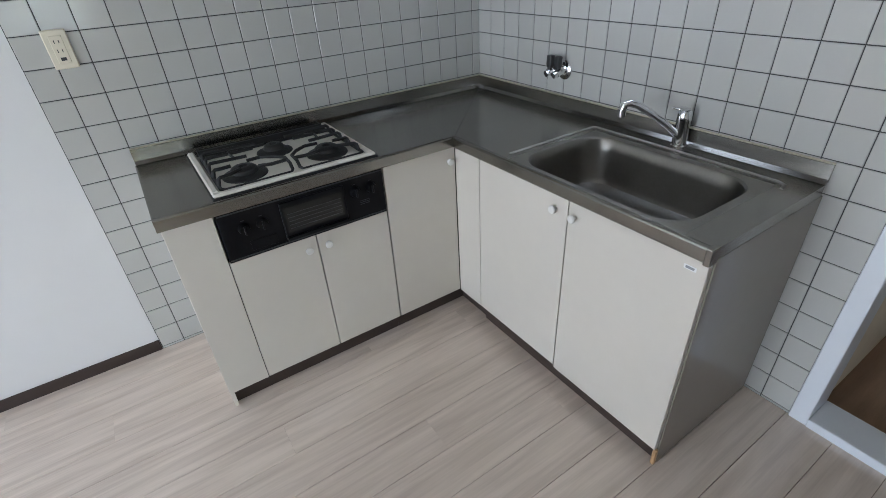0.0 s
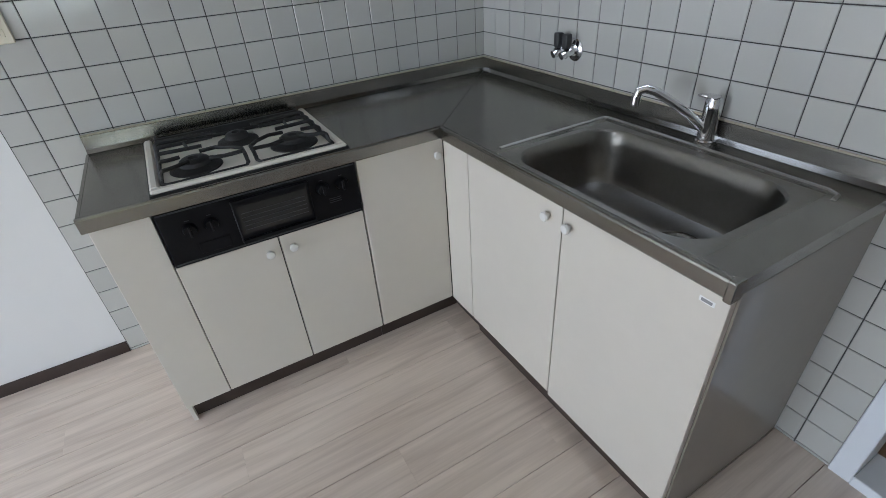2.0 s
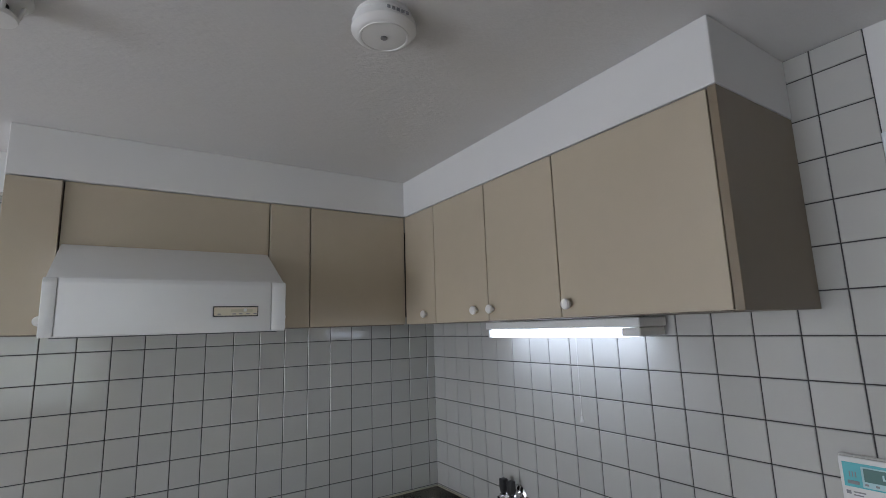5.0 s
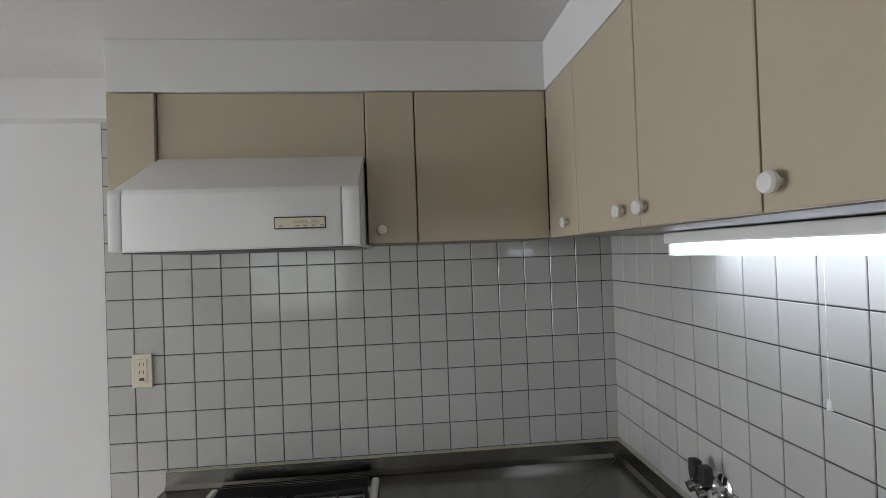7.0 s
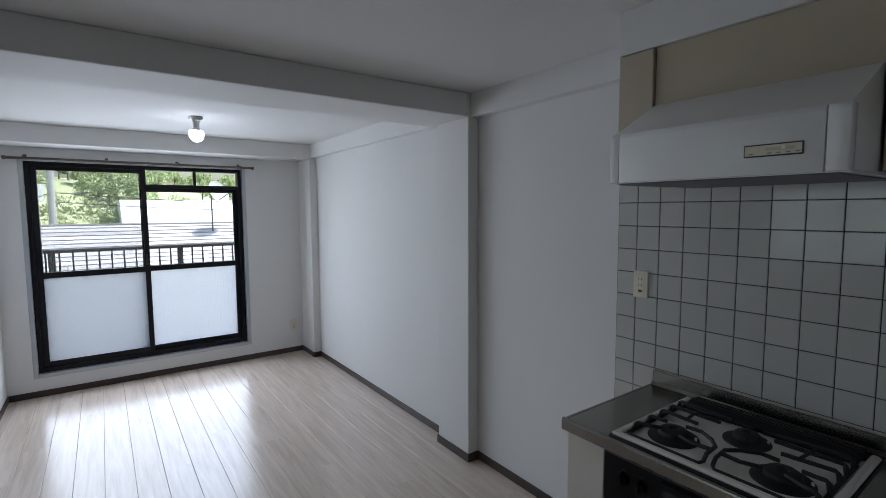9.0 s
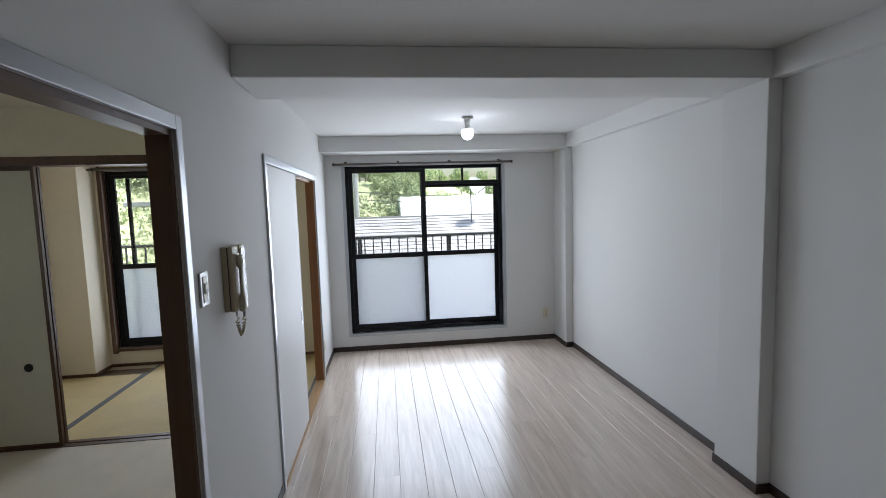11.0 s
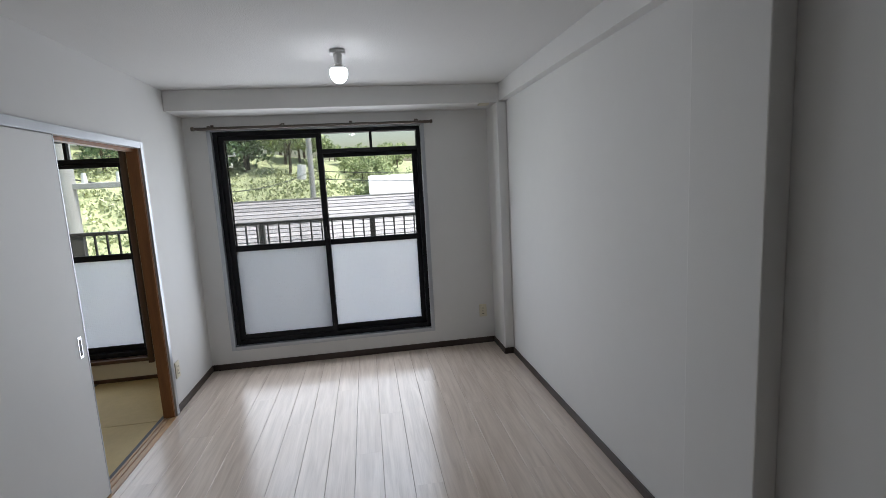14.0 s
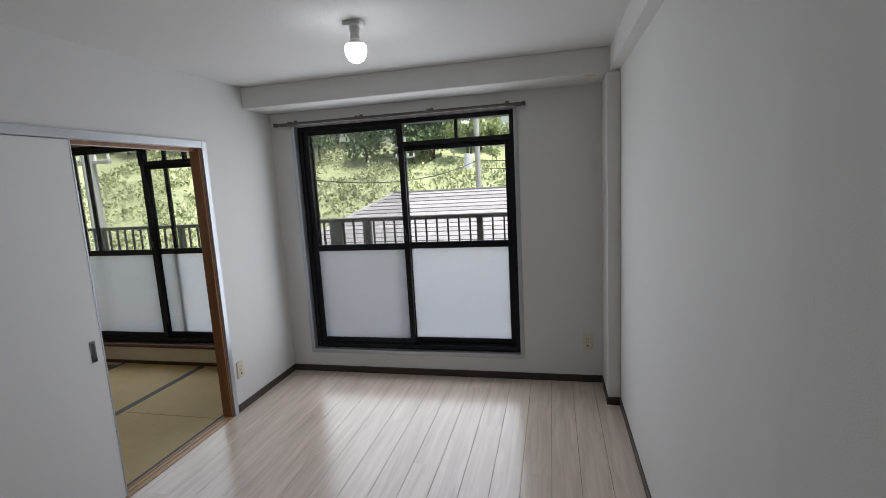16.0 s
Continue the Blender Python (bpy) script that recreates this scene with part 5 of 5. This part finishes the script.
for k in range(5):
    part("printed_mark", box(-0.955 + k * 0.010, -0.949 + k * 0.010, -1.3915, -1.3895, CEIL - 0.028, CEIL - 0.022), M_GREY, sm)
fd = thing("heat_detector", -1.56, -1.04, CEIL, "white heat detector with open cage on the ceiling", "heat detector")
turned("base", [(0.052, 0), (0.054, -0.012), (0.046, -0.022), (0.030, -0.026)], -1.56, -1.04, CEIL, M_WHPL, fd)
turned("core", [(0.020, -0.022), (0.020, -0.042), (0.012, -0.046)], -1.56, -1.04, CEIL, M_DKPL, fd)
turned("ring", [(0.034, -0.044), (0.036, -0.048), (0.034, -0.054), (0.004, -0.056)], -1.56, -1.04, CEIL, M_WHPL, fd)
for k in range(6):
    a = radians(60 * k)
    part("rib", cyl((-1.56 + 0.042 * math.cos(a), -1.04 + 0.042 * math.sin(a), CEIL - 0.02), (-1.56 + 0.034 * math.cos(a), -1.04 + 0.034 * math.sin(a), CEIL - 0.048), 0.004, seg=8), M_WHPL, fd)
bl = thing("ceiling_bulb", -4.57, -1.298, CEIL, "bare glowing LED bulb in a ceiling socket", "lamp")
part("ceiling_rose", box(-4.605, -4.535, -1.343, -1.253, CEIL - 0.022, CEIL, 0.005), M_WHPL, bl)
turned("socket", [(0.024, -0.020), (0.026, -0.035), (0.022, -0.045), (0.022, -0.078), (0.019, -0.080)], -4.57, -1.298, CEIL, M_WHPL, bl)
turned("bulb_neck", [(0.0185, -0.078), (0.024, -0.088), (0.040, -0.096), (0.047, -0.104)], -4.57, -1.298, CEIL, M_WHPL, bl)
turned("bulb_globe", [(0.047, -0.104), (0.0505, -0.118), (0.0505, -0.134), (0.046, -0.152), (0.035, -0.169), (0.020, -0.180), (0.004, -0.184)], -4.57, -1.298, CEIL, M_BULB, bl, "glowing globe")
vt = thing("cable_cap", -5.615, -0.18, BEAM_Z - 0.027, "small cream cap under the beam", "cap")
part("cap", box(-5.655, -5.575, -0.22, -0.14, BEAM_Z - 0.027, BEAM_Z - 0.0125, 0.003), M_CREAMPL, vt)

# tatami room
TL1, TL2 = -3.565, -4.455
MATS = ((WIN_X + 0.012, -5.04, TL1, BACK_Y), (-5.04, PART_X - 0.05, TL1, BACK_Y), (WIN_X + 0.012, PART_X - 0.05, TL2, TL1), (-5.623, -5.08, FAR_Y + 0.012, TL2), (-5.08, PART_X - 0.05, FAR_Y + 0.012, TL2))
for x0, x1, y0, y1 in MATS:
    tm = thing("tatami_mat", (x0 + x1) / 2, (y0 + y1) / 2, FL - 0.035, "straw-coloured tatami mat with slate-blue borders", "tatami mat", "tatami mats")
    part("mat", box(x0 + 0.001, x1 - 0.001, y0 + 0.001, y1 - 0.001, FL - 0.035, FL, 0.003), M_TATAMI, tm)
    for y in (y0, y1 - 0.028):
        part("border", box(x0 + 0.001, x1 - 0.001, y, y + 0.028, FL - 0.001, FL + 0.0022), M_HERI, tm, "slate-blue cloth border")

# ---- balcony and outdoors ----
structure("balcony_floor", box(-7.3, WIN_X - 0.2, -6.2, 1.0, -0.25, -0.03), M_CONC, "grey concrete balcony floor")
# unseen added eave, kept shallow so daylight reaches the panes and balcony floor
structure("balcony_ceiling", box(WIN_X - 0.65, WIN_X - 0.2, -6.2, 1.0, 2.45, 2.6), M_CONC, "added shallow concrete eave, out of view above the balcony")
br = thing("balcony_railing", -7.15, -2.5, -0.03, "dark bronze aluminium balcony railing", "railing")
part("top_rail", box(-7.18, -7.115, -6.1, 0.9, 1.125, 1.162, 0.006, 2), M_RAIL, br)
part("lower_rail", box(-7.17, -7.13, -6.1, 0.9, 0.12, 0.15), M_RAIL, br)
for y in (0.0, -1.145, -2.36, -3.62, -4.74, -5.9):
    part("post", box(-7.18, -7.12, y - 0.03, y + 0.03, -0.03, 1.125, 0.003), M_RAIL, br)
part("wide_post", box(-7.18, -7.12, -2.80, -2.66, -0.03, 1.125, 0.004), M_RAILG, br, "wide grey-bronze post")
part("wide_post", box(-7.18, -7.12, -4.28, -4.14, -0.03, 1.125, 0.004), M_RAILG, br, "wide grey-bronze post")
for k in range(60):
    y = 0.85 - k * 0.1165
    part("baluster", box(-7.16, -7.14, y - 0.008, y + 0.008, 0.15, 1.125), M_RAIL, br)


# neighbouring house with a slate roof
nh = thing("slate_roof_house", -15.0, 1.0, -6.0, "house with a grey slate hip roof", "house")
RX, RZ, RY0 = -14.0, 1.22, -4.4
EX, EZ, EY = -10.4, -0.65, -7.6
part("wall", box(-17.2, -10.8, -7.2, 9.0, -6.0, -0.7), M_STUCCO, nh)
bm = bmesh.new()
v = [bm.verts.new(p) for p in ((EX, EY, EZ), (EX, 9.4, EZ), (RX, 9.4, RZ - 0.05), (RX, RY0, RZ - 0.05), (2 * RX - EX, EY, EZ), (2 * RX - EX, 9.4, EZ))]
bm.faces.new((v[0], v[1], v[2], v[3]))
bm.faces.new((v[0], v[3], v[4]))
bm.faces.new((v[4], v[3], v[2], v[5]))
bm.faces.new((v[1], v[5], v[2]))
bm.faces.new((v[0], v[4], v[5], v[1]))
bmesh.ops.recalc_face_normals(bm, faces=bm.faces)
roof = part("roof", bm, M_SLATE, nh, "grey slate hip roof")
part("ridge_cap", tube([(RX, RY0, RZ), (RX, 9.4, RZ)], 0.07, 8), M_RAILG, nh)
part("hip_cap", tube([(RX, RY0, RZ), (EX, EY, EZ + 0.05)], 0.06, 8), mat("pale_hip_capping", (0.5, 0.48, 0.46), 0.7), nh)
part("eave_board", box(EX - 0.05, EX + 0.03, EY, 9.4, EZ - 0.15, EZ + 0.03), M_STUCCO, nh)
COURSES = 24
up = (Vector((RX, 0, RZ)) - Vector((EX, 0, EZ)))
run = up.length / COURSES
tilt = math.degrees(math.atan2(RZ - EZ, EX - RX))
for k in range(COURSES):
    u = k / COURSES
    x, z = EX + (RX - EX) * u, EZ + (RZ - EZ) * u
    y0 = EY + (RY0 - EY) * (u + 0.5 / COURSES) + 0.05
    length = 9.3 - y0
    bm = bmesh.new()
    add_box(bm, -run - 0.03, 0.0, 0, length, 0.0, 0.03)
    bmesh.ops.bisect_plane(bm, geom=bm.verts[:] + bm.edges[:] + bm.faces[:], plane_co=(0, length / 2, 0), plane_no=(0, 1, 0))
    bmesh.ops.transform(bm, matrix=Matrix.Translation((x, y0, z + 0.035)) @ pose(0, 0, 0, 0, tilt - 6.0, 0), verts=bm.verts)
    part("slate_course", bm, M_SLATE, roof)

# white shed beyond
ws = thing("white_building", -37.0, 6.0, -6.0, "long building with a white metal roof", "building")
part("wall", box(-44, -34.5, -0.6, 16, -6.0, 0.2), M_WHITEB, ws)
bm = prism([(-33.9, 0.1), (-33.9, 0.35), (-37.5, 2.3), (-45, 2.3), (-45, 0.1)], "y", -0.9, 16.5)
part("roof", bm, M_WHITEB, ws, "white metal roof")

# ground and hill
bm = bmesh.new()
NX, NY = 70, 60
rng = random.Random(5)


def hill_z(x, y):
    d = -x
    rise = 0.0
    if d > 19:
        rise = (d - 19) * (0.34 - 0.004 * max(-30, min(30, y + 8)))
    top = 8.6 - 0.09 * max(-25, min(60, y + 8))
    z = -6.0 + rise
    lim = -6.0 + top + 2.2
    if z > lim:
        z = lim + (z - lim) * 0.10
    return z + (0.5 * noise.noise((x * 0.12, y * 0.12, 0)) + 0.25 * noise.noise((x * 0.45, y * 0.45, 3)) if d > 19 else 0)


grid = []
for i in range(NX + 1):
    x = -8 - 110 * (i / NX) ** 1.3
    grid.append([bm.verts.new((x, -70 + 150 * j / NY, hill_z(x, -70 + 150 * j / NY))) for j in range(NY + 1)])
for i in range(NX):
    for j in range(NY):
        bm.faces.new((grid[i][j], grid[i][j + 1], grid[i + 1][j + 1], grid[i + 1][j]))
bmesh.ops.recalc_face_normals(bm, faces=bm.faces)
structure("ground_hill", bm, M_GRASS, "green grassy hillside", True)
structure("ground", box(-600, 400, -500, 500, -6.6, -6.4), M_GROUND, "flat ground around the block of flats")


# vegetation
def leaf_clump(bm, c, r, n, size, rr, flat=1.0):
    for _ in range(n):
        d = Vector((rr.gauss(0, 1), rr.gauss(0, 1), rr.gauss(0, 1) * flat)).normalized() * r * rr.random() ** 0.4
        p = Vector(c) + d
        q = Euler((rr.uniform(0, 6.28), rr.uniform(0, 6.28), rr.uniform(0, 6.28))).to_matrix()
        s = size * rr.uniform(0.6, 1.3)
        vs = [bm.verts.new(p + q @ Vector(o)) for o in ((-s, -s * 0.5, 0), (s, -s * 0.5, 0), (s * 0.7, s * 0.6, s * 0.2), (-s * 0.6, s * 0.6, 0))]
        bm.faces.new(vs)


def broadleaf(seed, h):
    rr = random.Random(seed)
    t = bmesh.new()
    add_cyl(t, (0, 0, 0), (0.1, 0, h * 0.55), 0.16, 0.09, 8)
    cr = bmesh.new()
    for k in range(9):
        a = rr.uniform(0, 6.28)
        tip = Vector((math.cos(a) * h * rr.uniform(0.1, 0.3), math.sin(a) * h * rr.uniform(0.1, 0.3), h * rr.uniform(0.45, 0.92)))
        add_cyl(t, (0.05, 0, h * rr.uniform(0.3, 0.5)), tip, 0.05, 0.015, 5)
        leaf_clump(cr, tip, h * rr.uniform(0.12, 0.22), 75, 0.20, rr)
    return t, cr


def conifer(seed, h):
    rr = random.Random(seed)
    t = bmesh.new()
    add_cyl(t, (0, 0, 0), (0, 0, h * 0.95), 0.17, 0.03, 7)
    cr = bmesh.new()
    for k in range(14):
        u = k / 13
        z = h * (0.22 + 0.76 * u)
        w = h * 0.20 * (1 - u) ** 0.7 + 0.15
        for _ in range(5):
            a = rr.uniform(0, 6.28)
            p = Vector((math.cos(a) * w, math.sin(a) * w, z - 0.15))
            if k % 3 == 0:
                add_cyl(t, (0, 0, z), p, 0.03, 0.01, 4)
            leaf_clump(cr, p * 0.8 + Vector((0, 0, z * 0.2)), w * 0.6, 12, 0.20, rr, 0.6)
    return t, cr


TREES = []
for i, (kind_, h) in enumerate((("b", 5.5), ("b", 6.5), ("c", 7.0), ("c", 8.5), ("c", 7.6), ("b", 4.6))):
    t, cr = (broadleaf if kind_ == "b" else conifer)(40 + i, h)
    e = thing("tree", -50 - i * 4, -50, hill_z(-50 - i * 4, -50) - 0.2, "leafy green broadleaf tree on the hill" if kind_ == "b" else "dark green conifer on the hill", "tree", "trees on the hill")
    for nm, bmm, mm in (("trunk", t, M_BARK), ("crown", cr, M_LEAF if kind_ == "b" else M_LEAF2)):
        ob = new(nm, mesh_of(nm, bmm, mm))
        ob.parent = e
    TREES.append((kind_, e))
rr = random.Random(77)
for k in range(110):
    y = -52 + 74 * (k / 109) + rr.uniform(-0.8, 0.8)
    x = -43 - rr.uniform(0, 13) - 0.25 * max(0, y + 10)
    pool = [e for kk, e in TREES if kk == ("c" if y < -8 and rr.random() < 0.8 else "b")]
    e = rr.choice(pool)
    s = rr.uniform(0.75, 1.1) * (0.42 if y > -6 else 1.0)
    cp = copy_thing(e, pose(x, y, hill_z(x, y) - 0.25, 0, 0, rr.uniform(0, 360)))
    cp.scale = (s, s, s)
broad = [e for kk, e in TREES if kk == "b"]
for k in range(75):
    y = rr.uniform(-3, 24)
    x = -rr.uniform(38, 48)
    cp = copy_thing(rr.choice(broad), pose(x, y, hill_z(x, y) - 0.4, 0, 0, rr.uniform(0, 360)))
    s = rr.uniform(0.30, 0.46)
    cp.scale = (s, s, s * 0.9)
bushes = bmesh.new()
for k in range(1500):
    y = rr.uniform(-42, 14)
    x = -rr.uniform(24, 46)
    leaf_clump(bushes, (x, y, hill_z(x, y) + 0.1), rr.uniform(0.35, 1.2), 26, 0.13, rr, 0.3)
ob = single("hillside_scrub", bushes, M_BUSH, "yellow-green scrub over the grassy slope", "scrub")
ob["kind"] = "stuff"


# utility poles and cables
def utility_pole(x, y, z0, z1, r, label, arms):
    p = thing("utility_pole", x, y, z0, label, "utility pole", "utility poles")
    part("pole", cyl((x, y, z0), (x, y, z1), r * 1.15, r, 16), M_POLE, p, "", True)
    for z, half in arms:
        a = part("crossarm", box(x - 0.06, x + 0.06, y - half, y + half, z - 0.05, z + 0.05, 0.01), M_POLE, p)
        for s in (-1, -0.35, 0.35, 1):
            part("insulator", cyl((x, y + s * half * 0.92, z + 0.05), (x, y + s * half * 0.92, z + 0.22), 0.05, 0.035, 10), M_PAPER, a, "", True)
    return p


p1 = utility_pole(-20.7, -3.2, -6.0, 5.2, 0.10, "grey concrete utility pole with crossarms", ((4.7, 0.9), (4.0, 0.7)))
part("transformer", cyl((-20.45, -3.55, 1.9), (-20.45, -3.5, 2.45), 0.17, seg=18), M_PAPER, p1, "pale transformer can", True)
p2 = utility_pole(-10.6, -6.15, -6.0, 6.0, 0.13, "thick grey utility pole with white equipment", ((1.75, 0.9), (3.6, 0.9)))
part("equipment_box", box(-10.5, -10.3, -6.4, -6.2, 0.95, 1.45, 0.03), M_POLE, p2, "grey equipment box")
p4 = utility_pole(-14.0, -13.9, -6.0, 6.0, 0.17, "thick grey utility pole beside the slope", ((2.6, 0.8), (4.4, 1.0)))
p3 = utility_pole(-30, -9.0, -5.0, 4.2, 0.10, "slim grey utility pole below the hill", ((3.6, 0.8), (3.0, 0.6)))
for k, (a, b, sag) in enumerate((((-20.7, -4.0, 4.95), (-10.6, -6.9, 3.8), 0.5), ((-20.7, -2.4, 4.95), (-30, 22, 5.5), 0.9), ((-20.7, -3.9, 4.2), (-30, -9.0, 3.8), 0.5), ((-10.6, -5.4, 3.8), (-20.7, -2.6, 4.2), 0.5),
                                 ((-10.6, -6.9, 3.8), (-22, -34, 3.4), 0.8), ((-10.6, -6.15, 1.9), (-20.7, -3.2, 2.2), 0.5), ((-14, -13.9, 2.8), (-22, -34, 2.4), 0.7), ((-20.7, -3.2, 2.2), (-28, 20, 3.2), 0.7), ((-20.7, -3.2, 1.9), (-28, 20, 2.8), 0.7), ((-14, -14.6, 4.6), (-22, -34, 5.0), 0.8))):
    pa, pb = Vector(a), Vector(b)
    pts = [pa.lerp(pb, i / 12) - Vector((0, 0, sag * 4 * (i / 12) * (1 - i / 12))) for i in range(13)]
    single("overhead_cable", tube(pts, 0.014, 5), M_CABLE, "black overhead cable strung between the poles", "cable", "overhead cables")

# dish aerial on the neighbouring roof
da = thing("dish_aerial", -13.6, 0.35, 1.0, "white dish aerial on the slate roof", "aerial")
part("mast", cyl((-13.6, 0.35, 0.9), (-13.6, 0.35, 2.1), 0.02, seg=8), M_RAILG, da)
bm = lathe([(0.02, 0.0), (0.14, 0.015), (0.24, 0.05), (0.30, 0.09), (0.295, 0.095), (0.23, 0.06), (0.13, 0.03), (0.02, 0.015)], 24)
bmesh.ops.transform(bm, matrix=Matrix.Translation((-13.5, 0.45, 2.0)) @ pose(0, 0, 0, 0, 65, 35), verts=bm.verts)
part("dish", bm, M_POLE, da, "pale grey dish", True)
part("feed_arm", cyl((-13.5, 0.45, 1.8), (-13.05, 0.65, 2.0), 0.012, seg=6), M_RAILG, da)


# ---- planks and tiles ----
floor_ob = bpy.data.objects["floor_base"]
PW, PLN = 0.1515, 1.818
plank_meshes = {}


def plank_mesh(length, width):
    key = (round(length, 3), round(width, 3))
    if key not in plank_meshes:
        g = 0.0007
        bm = bmesh.new()
        add_box(bm, 0.0001, length - 0.0001, g, width - g, -0.012, 0.0)
        top = [e for e in bm.edges if all(v.co.z > -0.001 for v in e.verts) and abs(e.verts[0].co.y - e.verts[1].co.y) < 0.001]
        bmesh.ops.bevel(bm, geom=top, offset=0.0012, segments=1, affect="EDGES")
        plank_meshes[key] = mesh_of("plank", bm, M_PLANK)
    return plank_meshes[key]


row, y = 0, -0.001
while y > LEFT_Y + 0.01:
    wdt = min(PW, y - LEFT_Y - 0.001)
    x = 0.0
    first = PLN * (0.35, 0.85, 0.15, 0.6)[row % 4]
    while x > WIN_X + 0.01:
        ln = min(first if x == 0.0 else PLN, x - WIN_X)
        ob = new("plank", plank_mesh(ln, wdt))
        ob.parent = floor_ob
        ob.location = (x - ln, y - wdt, FL)
        x -= ln
    y -= PW
    row += 1

TP = 0.1016
tile_meshes = {}


def tile_mesh(w, h, ax):
    key = (round(w, 4), round(h, 4), ax)
    if key not in tile_meshes:
        g, t, c = 0.0015, 0.0065, 0.0016
        def p(u, v, d):
            return (u, -d, v) if ax == "y" else (-d, -u, v)
        bm = bmesh.new()
        r0 = [bm.verts.new(p(u, v, 0.001)) for u, v in ((g, g), (w - g, g), (w - g, h - g), (g, h - g))]
        r1 = [bm.verts.new(p(u, v, t - c)) for u, v in ((g, g), (w - g, g), (w - g, h - g), (g, h - g))]
        r2 = [bm.verts.new(p(u, v, t)) for u, v in ((g + c, g + c), (w - g - c, g + c), (w - g - c, h - g - c), (g + c, h - g - c))]
        for a, b in ((r0, r1), (r1, r2)):
            for i in range(4):
                bm.faces.new((a[i], a[(i + 1) % 4], b[(i + 1) % 4], b[i]))
        bm.faces.new(r2)
        bmesh.ops.recalc_face_normals(bm, faces=bm.faces)
        tile_meshes[key] = mesh_of("tile", bm, M_TILE)
    return tile_meshes[key]


ZJ = 1.594 - 16 * TP   # lowest joint
grout_n = structure("tiling_north", box(-1.871, -0.0036, -0.0032, 0.0, FL, BEAM_Z), M_GROUT, "white glazed square tiles with dark joints behind the hob")
grout_e = structure("tiling_east", box(-0.0032, 0.0, HALL_Y, -0.0032, FL, CEIL), M_GROUT, "white glazed square tiles with dark joints behind the sink")


def lay(parent, ax, cuts, zs, keep):
    for (u0, u1) in cuts:
        for (z0, z1) in zs:
            if not keep((u0 + u1) / 2, (z0 + z1) / 2):
                continue
            if ax == "y":
                ob = new("tile", tile_mesh(u1 - u0, z1 - z0, "y"))
                ob.location = (u0, 0, z0)
            else:
                ob = new("tile", tile_mesh(u1 - u0, z1 - z0, "x"))
                ob.location = (0, u1, z0)
            ob.parent = parent


def spans(joints):
    return [(a, b) for a, b in zip(joints, joints[1:]) if b - a > 0.008]


zj = [FL + 0.001] + [ZJ + k * TP for k in range(-2, 40) if FL + 0.006 < ZJ + k * TP < BEAM_Z - 0.005] + [BEAM_Z]
xj = [-1.870] + [-0.050 - k * TP for k in range(17, -1, -1)] + [-0.004]
lay(grout_n, "y", spans(xj), spans(zj), lambda u, z: (0.80 < z < 1.72 or u < -1.60))
ze = [FL + 0.001] + [ZJ + k * TP for k in range(-2, 40) if FL + 0.006 < ZJ + k * TP < CEIL - 0.006] + [CEIL]
yj = [HALL_Y] + [-k * TP for k in range(17, 0, -1)] + [-0.004]
lay(grout_e, "x", spans(yj), spans(ze), lambda u, z: (0.80 < z < 1.72 or u < -1.60))
